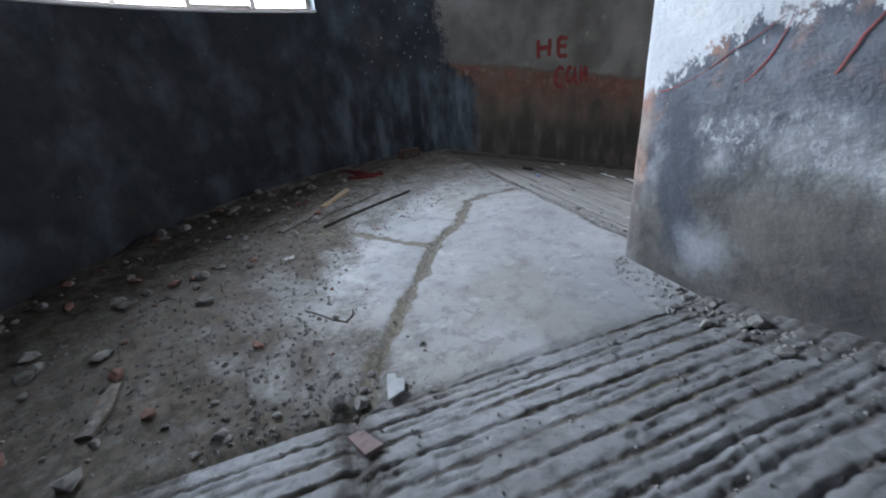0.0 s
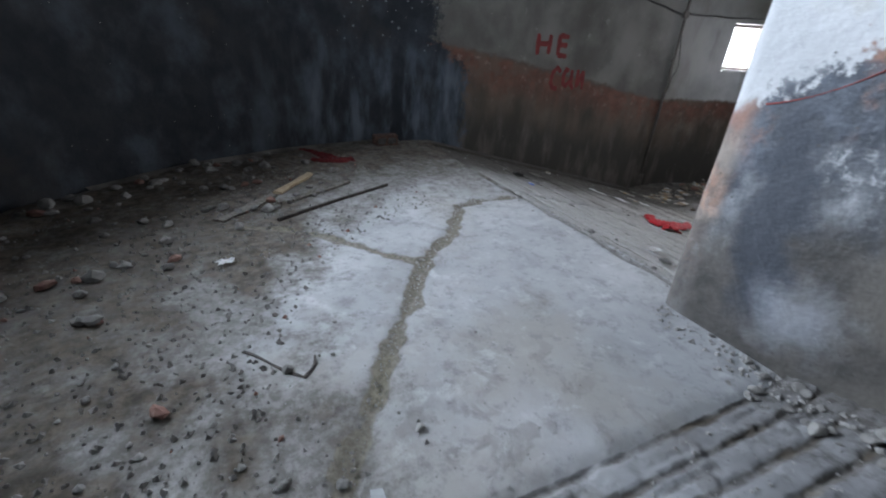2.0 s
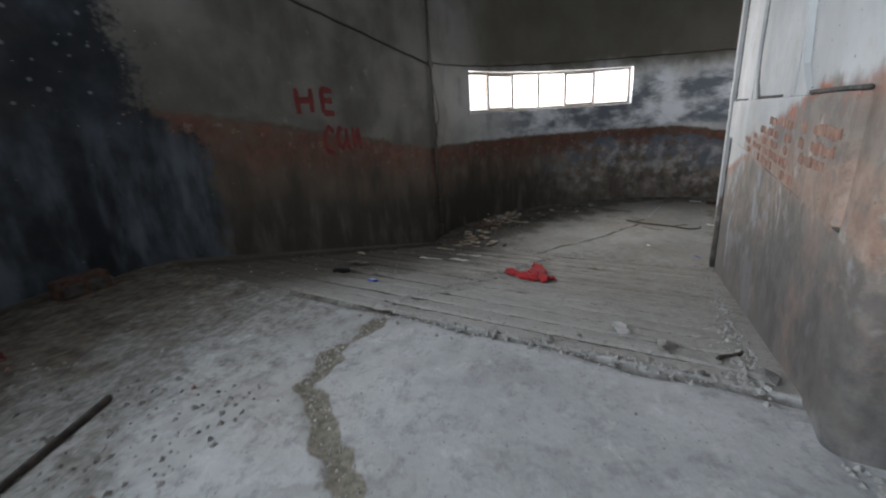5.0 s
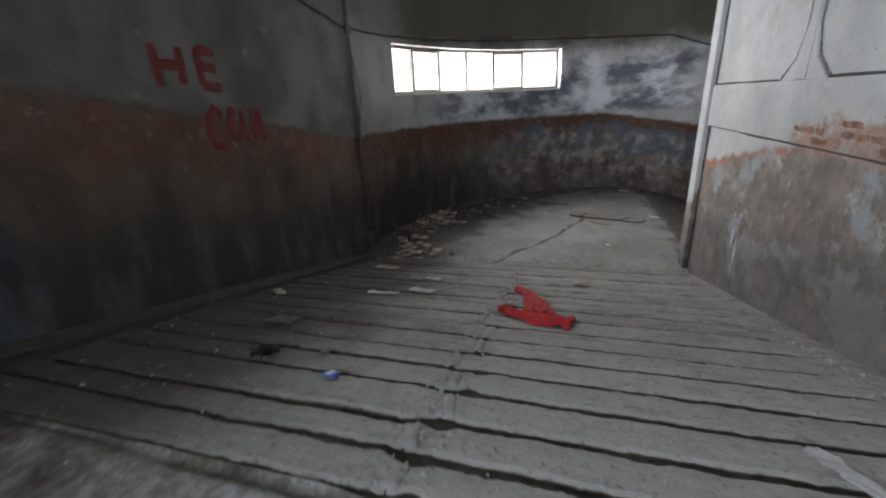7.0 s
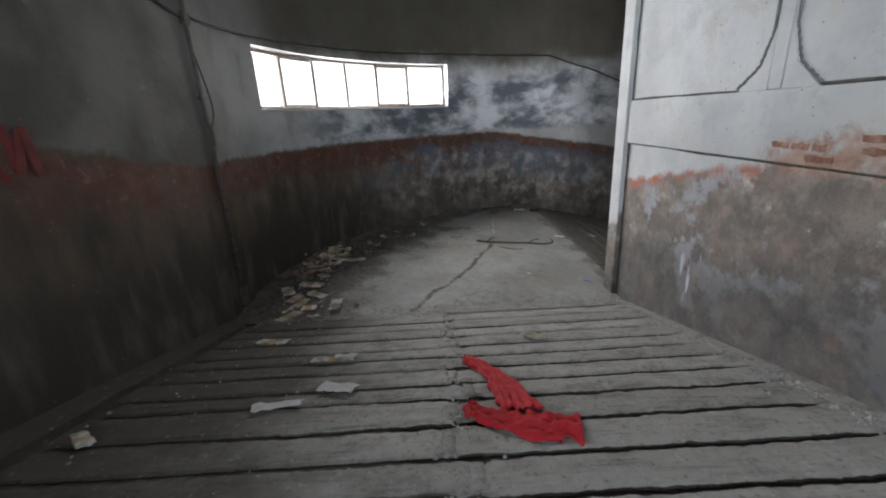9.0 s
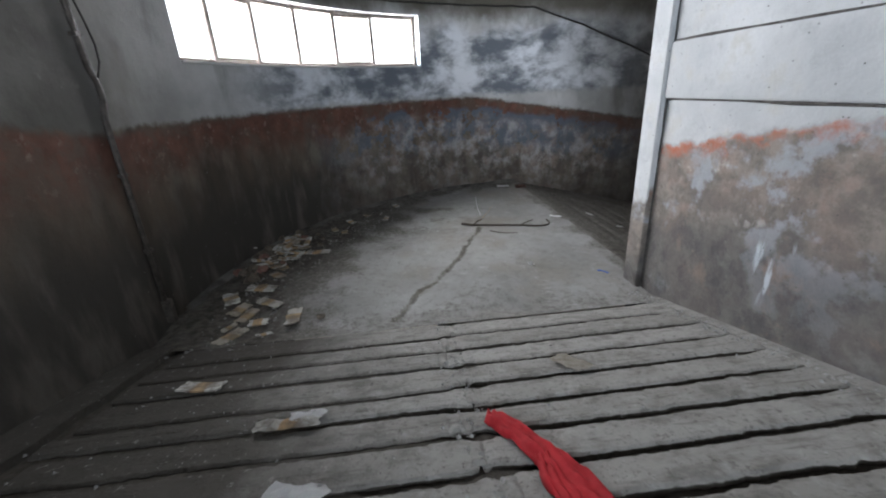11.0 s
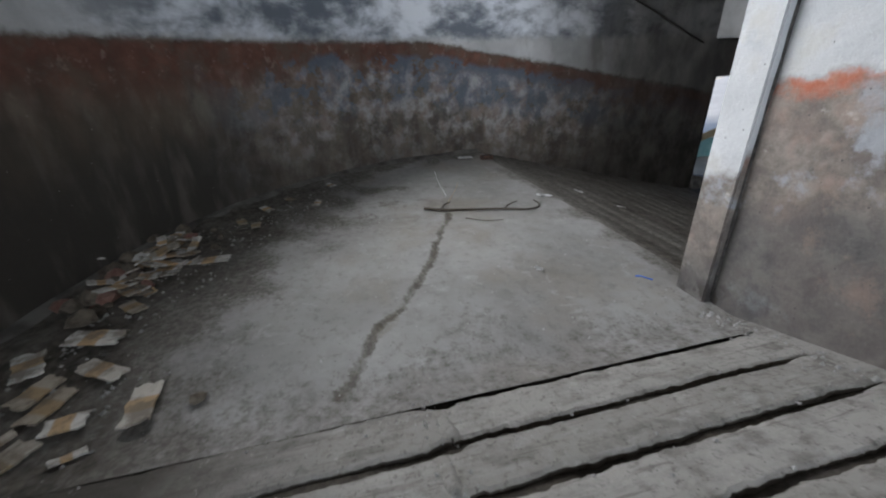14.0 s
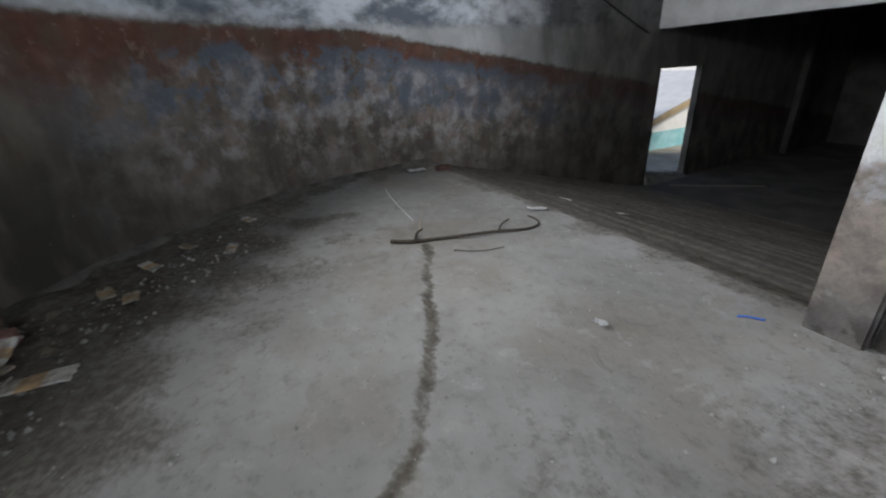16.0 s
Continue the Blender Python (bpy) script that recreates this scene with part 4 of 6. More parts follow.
def ribs1_dirt(x, y):
    right, row, s = ribs1_phase(x, y)
    ragged = 0.08 * wobble(x, y, 9.0, 1)
    groove = (0.75 + 0.7 * wobble(x, y, 2.4, 2)) * (1 - soft(abs(s - 0.14) + ragged, 0.05, 0.24))
    second = 0.6 * soft(wobble(x, y + row, 1.9, 12), -0.2, 0.3) * (1 - soft(abs(s - 0.60) + ragged, 0.0, 0.16))
    seam = 0.7 * (1 - soft(abs(x + 0.05) + 0.05 * wobble(x, y, 6.0, 3), 0.05, 0.2))
    mess = 0.95 * (1 - soft(x + 0.8 * wobble(x, y, 2.0, 4), -2.0, -0.4))
    foot = 0.5 * soft(x + 0.4 * wobble(x, y, 3.0, 8), 1.6, 2.4)
    return max(groove, second, seam, mess, foot)


def ribs1_silt(x, y):
    right, row, s = ribs1_phase(x, y)
    return soft(wobble(x, y, 1.3, 31), 0.05, 0.4) * (1 - soft(abs(s - 0.2), 0.1, 0.35)) * 0.5


tagged(new("floor_upper_ramp", sheet(-3.24, 2.64, 0.0, 1.8, 0.0135, ribs1_height, lambda x, y: True, ribs1_dirt, None, ribs1_silt)),
       "worn ribbed concrete ramp with dust and grit in its grooves", "ramp", "", "structure").data.materials.append(RAMP1)
tagged(new("floor_ramp_upper_part", sheet(-3.24, 2.64, -1.2, 0.0, 0.03, ribs1_height, lambda x, y: True, ribs1_dirt)),
       "worn ribbed concrete ramp with dust and grit in its grooves", "ramp", "", "structure").data.materials.append(RAMP1)
tagged(new("floor_ramp_top", sheet(-3.24, 2.64, -3.4, -1.2, 0.2, lambda x, y: ramp1_z(y), lambda x, y: True, lambda x, y: 0.2)),
       "plain concrete head of the ribbed ramp", "ramp", "", "structure").data.materials.append(RAMP1)
structure("floor_top_landing", box(C1[0] - R1, 9.06, -12.6, -3.404, 2.4, ramp1_z(-3.4)), SLAB, "bare concrete upper landing", "floor")


def land2_height(x, y):
    z = ramp_z(x) + 0.005 * wobble(x, y, 1.3) + 0.002 * wobble(x, y, 7, 2)
    c = near_line(x, y, CRACK_LOW)
    z -= 0.014 * (1 - soft(c, 0.0, 0.03 + 0.03 * abs(wobble(x, y, 4, 2))))
    rim = R2 - math.hypot(x - C2[0], y - C2[1]) if x > C2[0] else WALL_Y - y
    z += 0.05 * (1 - soft(rim, 0.05, 0.7)) * (0.7 + wobble(x, y, 2.5, 8))
    return z


def land2_dirt(x, y):
    w = wobble(x, y, 2.2, 4)
    c = (0.85 + 0.9 * wobble(x, y, 2.3, 11)) * (1 - soft(near_line(x + 0.05 * wobble(x, y, 2.6, 51), y + 0.07 * wobble(x, y, 3.3, 52), CRACK_LOW) + 0.05 * abs(wobble(x, y, 3.0, 2)) + 0.035 * wobble(x, y, 11.0, 5) - 0.02, 0.0, 0.05))
    c = max(c, 0.25 * soft(wobble(x, y, 1.2, 41), 0.12, 0.5) * (1 - soft(x, 9.2, 10.6)))
    rim = R2 - math.hypot(x - C2[0], y - C2[1]) if x > C2[0] else WALL_Y - y
    far = soft(x + 0.5 * w, 11.8, 14.2)
    mess = (1.0 - 0.35 * far) * (1 - soft(rim + (0.8 - 0.4 * far) * w, 0.5 - 0.3 * far, 2.6 - 1.9 * far))
    start = 0.35 * (1 - soft(x + 0.35 * w, 8.4, 9.3))
    lip = 0.5 * (1 - soft(y + 0.3 * w, 2.4, 2.75))
    return max(c, mess, start, lip)


def land2_silt(x, y):
    r = 0.10 * wobble(x, y, 3.5, 1) + 0.04 * wobble(x, y, 12.0, 7)
    return 0.45 * (1 - soft(near_line(x, y, CRACK_LOW) + r, 0.0, 0.13))


def inside2(x, y):
    return (math.hypot(x - C2[0], y - C2[1]) < R2 + 0.12) if x > C2[0] else True


tagged(new("floor_lower_landing", sheet(8.335, 15.1, 2.45, 8.28, 0.033, land2_height, inside2, land2_dirt, None, land2_silt)),
       "trodden grey concrete landing with a dirt-filled crack", "floor", "", "structure").data.materials.append(FLOOR2)


def ribs3_height(x, y):
    s = ((2.45 - y) / 0.335) % 1.0
    return ramp3_z(y) - (0.03 * (1 - soft(min(s, 1 - s), 0.03, 0.12)) if y > -3.3 else 0.0) + 0.006 * wobble(x, y, 3.0)


# lower ramp kept dark all over through a high dirt value
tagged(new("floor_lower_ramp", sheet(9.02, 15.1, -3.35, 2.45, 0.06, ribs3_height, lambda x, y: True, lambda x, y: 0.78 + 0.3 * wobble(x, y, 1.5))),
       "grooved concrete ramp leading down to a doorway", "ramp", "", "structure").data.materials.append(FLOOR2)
structure("floor_passage", box(8.6, EX, -12.6, -3.354, LAND3 - 0.3, LAND3), SHADE_CONCRETE, "dusty concrete floor of the lower passage", "floor")


# ---------------------------------------------------------------- the ribbed ramp
GROOVES = [2.95, 3.20, 3.49, 3.81, 4.11, 4.42, 4.73, 5.07, 5.42, 5.76, 6.06, 6.36, 6.65, 6.96, 7.29, 7.63, 7.98, 8.34]


def ramp_bed():
    height = lambda x, y: ramp_z(x) + min(-0.030, -0.050 + 0.030 * soft(y, 5.0, 6.2) + 0.046 * (1 - soft(x, 3.5, 4.9)) + 0.022 * wobble(x, y, 1.7) + 0.012 * wobble(x, y, 5.0))
    me = sheet(2.95, 8.40, 2.60, 8.28, 0.09, height, lambda x, y: True, lambda x, y: 0.6 + 0.4 * wobble(x, y, 2.0))
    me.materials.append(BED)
    return tagged(new("floor_ribbed_ramp", me), "grooved concrete ramp of worn cast ribs sloping down", "ramp", "", "structure")


def groove_edge(k, y):
    """Where the k-th groove's middle runs, ragged and stepped at the ramp's middle seam."""
    step = 0.035 * math.sin(k * 2.3) * soft(y, 5.20, 5.32)
    return GROOVES[k] + step + 0.014 * wobble(y, k * 3.7, 1.1, 3.0) + 0.012 * wobble(y, k * 1.9, 6.0, 3.0)


def groove_half(k, y, side):
    """Half the groove's width: chipped, closing up towards both walls, with a broken notch beside the seam."""
    w = 0.024 + 0.010 * wobble(y, k * 2.9 + side, 2.2, 5.0) + 0.010 * max(0.0, wobble(y, k + side * 7, 8.0, 1.0)) + 0.012 * wobble(y, k + side * 5, 17.0, 1.0) + 0.008 * wobble(y, k + side * 9, 34.0, 1.0)
    notch = 0.034 * (1 - soft(abs(y - 5.10 - 0.05 * math.sin(k * 1.3)), 0.015, 0.075)) * (0.65 + 0.35 * math.sin(k * 4.1 + side))
    ends = soft(y, 2.78 + 0.08 * math.sin(k * 5.0) ** 2, 3.05) 
    return max(0.003, (w + notch) * ends + 0.002)


def rib_seam(k):
    return 5.20 + 0.07 * math.sin(k * 1.9) + 0.03 * math.sin(k * 4.7)


def mortar_mesh(k):
    """Crumbled mortar smeared over the joint between two half ribs."""
    rnd = random.Random(300 + k)
    bm = bmesh.new()
    a, b, y0 = GROOVES[k] + 0.05, GROOVES[k + 1] - 0.05, rib_seam(k)
    n, m = 10, 6
    rows = []
    for i in range(n + 1):
        x = a + (b - a) * i / n
        w = 0.035 + 0.045 * abs(wobble(x, k, 6.0, 3.0)) + 0.012 * rnd.random()
        mid = y0 + 0.03 * wobble(x, k * 2.1, 4.0, 7.0)
        rows.append([bm.verts.new((x, mid + w * (2 * j / m - 1), ramp_z(x) - 0.018 + 0.026 * math.sin(math.pi * j / m) ** 0.5 * (1 if 0 < i < n else 0) + 0.006 * (rnd.random() - 0.5))) for j in range(m + 1)])
    for p, q in zip(rows, rows[1:]):
        for j in range(m):
            bm.faces.new((p[j], q[j], q[j + 1], p[j + 1]))
    bmesh.ops.recalc_face_normals(bm, faces=bm.faces)
    return bm


def rib_mesh(k, half):
    """One cast rib between two cut grooves, lying on the slope."""
    seam = rib_seam(k)
    y0, y1 = (2.74, seam - 0.003) if half == 0 else (seam + 0.003, 7.84 + 0.05 * math.sin(k * 2.7))
    n = 130
    sunk = 0.004 * math.sin(k * 3.1 + half * 2.0) - 0.003
    bm = bmesh.new()
    rows = []
    for i in range(n + 1):
        y = y0 + (y1 - y0) * i / n
        a = groove_edge(k, y) + groove_half(k, y, 1)
        b = groove_edge(k + 1, y) - groove_half(k + 1, y, -1)
        rag = 0.03 * wobble(y, k * 1.1, 7.0, 2.0)
        near = abs(y - seam)
        lift = sunk - 0.010 * (1 - soft(near + rag, 0.0, 0.09)) + 0.004 * wobble(y, k * 1.3, 1.5, 4.0) + 0.003 * wobble(y, k * 1.3, 9.0, 4.0)
        e1, e2 = 0.020 + 0.016 * abs(wobble(y, k * 2.3, 5.0, 9.0)), 0.014 + 0.020 * abs(wobble(y, k * 3.3, 6.0, 9.5))
        prof = ((a - 0.004, -0.10), (a, -0.018), (a + e1, -0.003), (a + 0.08, 0.004 * wobble(y, k, 6, 8)), (0.5 * (a + b), 0.002 + 0.005 * wobble(y, k, 4, 1)), (b - 0.08, 0.003 + 0.004 * wobble(y, k, 5, 6)),
                (b - e2, -0.001), (b, -0.018), (b + 0.004, -0.10))
        end = 1 - soft(near, 0.0, 0.12)
        sign = -1 if half == 0 else 1
        rows.append([bm.verts.new((x, y + sign * end * 0.022 * abs(wobble(x, k, 9.0, 5.0) + 0.5 * wobble(x, k, 23.0, 5.0)), ramp_z(x) + dz + lift)) for x, dz in prof])
    for p, q in zip(rows, rows[1:]):
        for i in range(len(p) - 1):
            f = bm.faces.new((p[i], p[i + 1], q[i + 1], q[i]))
            # groove walls share the bed's darkened tone, so shade is painted on
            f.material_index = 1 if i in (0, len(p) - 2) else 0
    bm.faces.new(rows[0][::-1])
    bm.faces.new(rows[-1])
    bmesh.ops.recalc_face_normals(bm, faces=bm.faces)
    return bm


def side_strip(y0, y1, ragged, top=0.008):
    bm = bmesh.new()
    n = 60
    rows = []
    for k in range(n + 1):
        x = 2.95 + 5.5 * k / n
        w = 0.05 * wobble(x, y0, 3.0, 5.0)
        a, b = (y0, y1 + w) if ragged > 0 else (y0 + w, y1)
        rows.append([bm.verts.new((x, y, ramp_z(x) + dz)) for y, dz in ((a, -0.08), (a, top), (b, top), (b, -0.08))])
    for p, q in zip(rows, rows[1:]):
        for i in range(3):
            bm.faces.new((p[i], p[i + 1], q[i + 1], q[i]))
    bm.faces.new(rows[0])
    bm.faces.new(rows[-1][::-1])
    bmesh.ops.recalc_face_normals(bm, faces=bm.faces)
    return bm


ramp_ob = ramp_bed()
part("edge_strip", side_strip(2.60, 2.78, 1), RIB, ramp_ob)
part("edge_strip", side_strip(7.93, 8.27, -1, 0.035), RIB, ramp_ob)


# ---------------------------------------------------------------- windows
def curved_bar(centre, r0, r1, a0, a1, z0, z1):
    bm = bmesh.new()
    n = max(1, round(abs(a1 - a0) / 2.5))
    rings = []
    for k in range(n + 1):
        a = radians(a0 + (a1 - a0) * k / n)
        rings.append([bm.verts.new((centre[0] + r * math.cos(a), centre[1] + r * math.sin(a), z)) for r, z in ((r0, z0), (r1, z0), (r1, z1), (r0, z1))])
    for p, q in zip(rings, rings[1:]):
        for i in range(4):
            bm.faces.new((p[i], p[(i + 1) % 4], q[(i + 1) % 4], q[i]))
    bm.faces.new(rings[0])
    bm.faces.new(rings[-1][::-1])
    bmesh.ops.recalc_face_normals(bm, faces=bm.faces)
    return bm


def ribbon_window(name, centre, radius, win, panes, label):
    a0, a1, z0, z1 = win
    ob = tagged(new(name), label, "window", "", "structure")
    ri, ro = radius + 0.20, radius + 0.27
    w = math.degrees(0.034 / radius)
    part("window_sill", curved_bar(centre, radius - 0.035, radius + 0.19, a0 + 0.05, a1 - 0.05, z0 + 0.004, z0 + 0.03), SILL, ob, "white painted concrete sill")
    part("window_frame", curved_bar(centre, ri, ro, a0, a1, z0 + 0.032, z0 + 0.09), FRAME, ob)
    part("window_frame", curved_bar(centre, ri, ro, a0, a1, z1 - 0.06, z1 - 0.004), FRAME, ob)
    cuts = [a0 + w] + panes + [a1 - w]
    for a in cuts:
        part("mullion", curved_bar(centre, ri - 0.012, ro + 0.01, a - w, a + w, z0 + 0.033, z1 - 0.005), FRAME, ob)
    for k, (p, q) in enumerate(zip(cuts, cuts[1:])):
        if k % 3 == 1:
            part("casement", curved_bar(centre, ri + 0.005, ro - 0.01, p + w, q - w, z0 + 0.091, z0 + 0.125), FRAME, ob)
            part("casement", curved_bar(centre, ri + 0.005, ro - 0.01, p + w, q - w, z1 - 0.095, z1 - 0.061), FRAME, ob)
        pane = part("pane", curved_bar(centre, ri + 0.03, ri + 0.034, p + w, q - w, z0 + 0.088, z1 - 0.058), GLASS, ob)
        pane.visible_shadow = False


ribbon_window("window_1", C1, R1, WIN1, [117.3, 126.4, 135.5, 144.6, 153.7, 162.8], "curved ribbon window with seven weathered wooden panes")
ribbon_window("window_2", C2, R2, WIN2, [35.0, 43.2, 51.3, 59.6, 67.6], "curved ribbon window with six weathered wooden panes")


def plinth(name, centre, radius, a0, a1, z, label):
    """The low rounded plaster foot along a curved wall."""
    bm = bmesh.new()
    rings = []
    n = round(abs(a1 - a0) / 2)
    for k in range(n + 1):
        deg = a0 + (a1 - a0) * k / n
        a = radians(deg)
        g = 0.03 * noise.noise(Vector((deg * 0.13, 1.0, 0.0)))
        rings.append([bm.verts.new((centre[0] + q * math.cos(a), centre[1] + q * math.sin(a), zz)) for q, zz in
                      ((radius - 0.13 + g, z - 0.06), (radius - 0.12 + g, z + 0.045 + g * 0.5), (radius - 0.05, z + 0.085 + g), (radius + 0.05, z + 0.10 + g))])
    for p, q in zip(rings, rings[1:]):
        for i in range(3):
            bm.faces.new((p[i], q[i], q[i + 1], p[i + 1]))
    bmesh.ops.recalc_face_normals(bm, faces=bm.faces)
    structure(name, bm, FOOT, label, "plinth", True)


plinth("plinth_upper", C1, R1, 92, 138, LAND1 - 0.03, "rough grey cement foot along the sooty wall")
plinth("plinth_lower", C2, R2, 2, 88, LAND2 - 0.02, "rough grey cement foot along the curved wall")


# ---------------------------------------------------------------- fixtures on the walls
def on_arc(centre, radius, deg, z):
    return (centre[0] + radius * math.cos(radians(deg)), centre[1] + radius * math.sin(radians(deg)), z)


def sagging(points, sag=0.02, each=5):
    out = []
    for a, b in zip(points, points[1:]):
        a, b = Vector(a), Vector(b)
        for k in range(each):
            s = k / each
            out.append(a.lerp(b, s) - Vector((0, 0, sag * 4 * s * (1 - s))))
    return out + [Vector(points[-1])]


def rounded(points, times=2):
    """A bent line with its corners cut smooth."""
    pts = [Vector(p) for p in points]
    for _ in range(times):
        out = [pts[0]]
        for a, b in zip(pts, pts[1:]):
            out += [a.lerp(b, 0.25), a.lerp(b, 0.75)]
        pts = out + [pts[-1]]
    return pts


def cables():
    yw = WALL_Y - 0.035
    pipe = tagged(new("conduit_pipe"), "black steel conduit pipe running down the wall", "pipe")
    pipe.location = (8.95, yw, 0.0)
    run = [(8.97, yw, 5.9), (8.97, yw, 4.9), (8.96, yw, 4.0), (8.96, yw, 3.2), (8.97, yw, 2.75), (9.03, yw, 2.62), (9.03, yw, 2.45), (8.96, yw, 2.3), (8.95, yw, 1.4), (8.94, yw, 0.38)]
    ob = part("pipe", tube([Vector(p) - Vector(pipe.location) for p in run], 0.026), PIPE, pipe, "", True)
    part("strapped_cable", tube([Vector((p[0] + 0.047, p[1] + 0.008, p[2])) - Vector(pipe.location) for p in run[:-1]], 0.013, 6), CABLE, pipe, "black cable strapped to the pipe", True)
    part("junction_box", box(-0.065, 0.085, -0.035, 0.033, 3.86, 4.00, 0.012), PIPE, pipe)
    for z in (3.0, 1.75, 0.95):
        part("clamp", box(-0.04, 0.05, -0.032, 0.033, z, z + 0.035, 0.006), PIPE, pipe)
    part("foot_socket", box(-0.05, 0.04, -0.06, 0.033, 0.10, 0.38, 0.012), PIPE, pipe)
    thing("cable_left", tube(sagging([(5.0, yw, 4.56), (5.9, yw, 4.41), (6.8, yw, 4.27), (7.55, yw, 4.14), (8.3, yw, 4.03), (8.9, yw, 3.93)], 0.012), 0.017, 6), CABLE,
          "sagging black cable clipped along the whitewashed wall", "cable", "", True).name = "wall_cable"
    pts = [(9.02, yw, 3.96)] + [on_arc(C2, R2 - 0.035, a, z) for a, z in ((82, 3.97), (74, 3.99), (66, 4.02), (58, 4.05), (50, 4.07), (42, 4.09), (34, 4.11), (26, 4.12), (18, 4.11), (10, 4.09), (3, 4.07), (-2, 4.04))]
    pts += [(EX - 0.035, 0.9, 3.64), (EX - 0.035, -0.4, 3.12), (EX - 0.035, -1.5, 2.66), (EX - 0.035, -2.9, 2.06)]
    thing("wall_cable", tube(sagging(pts, 0.014), 0.017, 6), CABLE, "black cable clipped round the curved wall above the window", "cable", "", True)
    loop = [(9.0, yw, 3.55), (9.03, yw - 0.01, 3.40), (9.10, yw - 0.02, 3.15), (9.15, yw - 0.02, 2.95), (9.13, yw - 0.02, 2.80), (9.05, yw - 0.01, 2.66)]
    thing("loose_wire", tube(sagging(loop, 0.0, 3), 0.009, 6), CABLE, "thin loose black wire hanging beside the conduit", "wire", "", True)


cables()


def stroke(points, width, y, bm, seed):
    """One brushed paint stroke on the north wall."""
    rnd = random.Random(seed)
    rows = []
    pts = sagging([(p[0], 0, p[1]) for p in points], 0.0, 6)
    for i, p in enumerate(pts):
        way = pts[min(i + 1, len(pts) - 1)] - pts[max(i - 1, 0)]
        nrm = Vector((-way.z, 0, way.x)).normalized()
        w = width * (0.42 + 0.16 * rnd.random()) * (0.8 if i in (0, len(pts) - 1) else 1.0)
        rows.append([bm.verts.new((p.x + s * nrm.x * w, yy, p.z + s * nrm.z * w)) for s, yy in ((-1, y), (-0.8, y - 0.004), (0.8, y - 0.004), (1, y))])
    for a, b in zip(rows, rows[1:]):
        for k in range(3):
            bm.faces.new((a[k], a[k + 1], b[k + 1], b[k]))
    bm.faces.new(rows[0])
    bm.faces.new(rows[-1][::-1])


def wall_writing():
    y = WALL_Y - 0.003
    word = tagged(new("painted_words"), "hand-brushed dark red letters painted on the wall", "graffiti")
    word.location = (5.8, y, 2.9)
    letters = {
        "letter_en": [[(5.20, 3.33), (5.21, 2.97)], [(5.48, 3.33), (5.47, 2.99)], [(5.21, 3.16), (5.47, 3.17)]],
        "letter_ye": [[(5.70, 3.34), (5.70, 2.98)], [(5.70, 3.33), (5.92, 3.31)], [(5.70, 3.17), (5.90, 3.16)], [(5.70, 2.98), (5.92, 2.97)]],
        "letter_es": [[(5.86, 2.68), (5.76, 2.76), (5.66, 2.66), (5.64, 2.48), (5.70, 2.38), (5.82, 2.36)]],
        "letter_tse": [[(6.06, 2.70), (5.99, 2.74), (5.94, 2.62), (5.96, 2.46), (6.03, 2.42), (6.12, 2.52)], [(6.14, 2.73), (6.15, 2.46), (6.23, 2.36)]],
        "letter_i": [[(6.30, 2.74), (6.32, 2.40)], [(6.32, 2.41), (6.44, 2.72)], [(6.44, 2.72), (6.47, 2.36)]],
    }
    for k, (name, strokes) in enumerate(letters.items()):
        bm = bmesh.new()
        for j, s in enumerate(strokes):
            stroke([(px - 5.8, pz - 2.9) for px, pz in s], (0.092 if k < 2 else 0.082), -0.0025 * j, bm, 100 + 7 * k + j)
        bmesh.ops.recalc_face_normals(bm, faces=bm.faces)
        part(name, bm, LETTER, word)


wall_writing()


def red_swipe():
    """A thin line of red paint on the core, climbing with the upper ramp."""
    pts = [(2.60, 2.655, 2.83), (2.58, 2.45, 2.81), (2.592, 2.20, 2.90), (2.592, 1.96, 3.06), (2.592, 1.70, 3.22)]
    bm = tube(sagging([(x - 0.004, y, z) for x, y, z in pts[1:]], 0.01), lambda s: 0.004 * (1 - 0.6 * s) + 0.001, 5)
    thing("paint_line", bm, REDPAINT, "thin smeared line of red paint on the central wall", "paint mark", "", True)


def red_smears():
    for pts, r in (([(1.86, 2.88), (1.76, 2.98), (1.70, 3.09), (1.66, 3.22)], 0.006), ([(1.40, 2.93), (1.36, 3.02), (1.33, 3.10), (1.24, 3.26)], 0.008)):
        bm = tube(sagging([(0.0, y, z) for y, z in pts], 0.01), lambda q: r * (0.35 + 0.65 * math.sin(math.pi * min(0.95, q * 0.9 + 0.08))), 7)
        for v in bm.verts:
            v.co.x = 2.592 + v.co.x * 0.2
        thing("paint_smear", bm, REDPAINT, "brushed smear of thin red paint on the central wall", "paint mark", "", True)


red_swipe()
red_smears()


# ---------------------------------------------------------------- rubble and litter
def rock(size, seed, flat=0.7, detail=1):
    rnd = random.Random(seed)
    bm = bmesh.new()
    bmesh.ops.create_icosphere(bm, subdivisions=detail, radius=1.0)
    sx, sy = 0.7 + 0.5 * rnd.random(), 0.7 + 0.5 * rnd.random()
    for v in bm.verts:
        k = 1 + 0.35 * noise.noise(v.co * 1.3 + Vector((seed, 0, 0))) + 0.12 * (rnd.random() - 0.5)
        v.co = Vector((v.co.x * sx, v.co.y * sy, v.co.z * flat)) * k * size
    for _ in range(3):
        n = Vector((rnd.uniform(-1, 1), rnd.uniform(-1, 1), rnd.uniform(-0.2, 1))).normalized()
        for v in bm.verts:
            over = v.co.dot(n) - size * 0.55
            if over > 0:
                v.co -= n * over * 0.85
    low = min(v.co.z for v in bm.verts)
    bmesh.ops.translate(bm, vec=(0, 0, -low - 0.15 * size * flat), verts=bm.verts)
    return bm


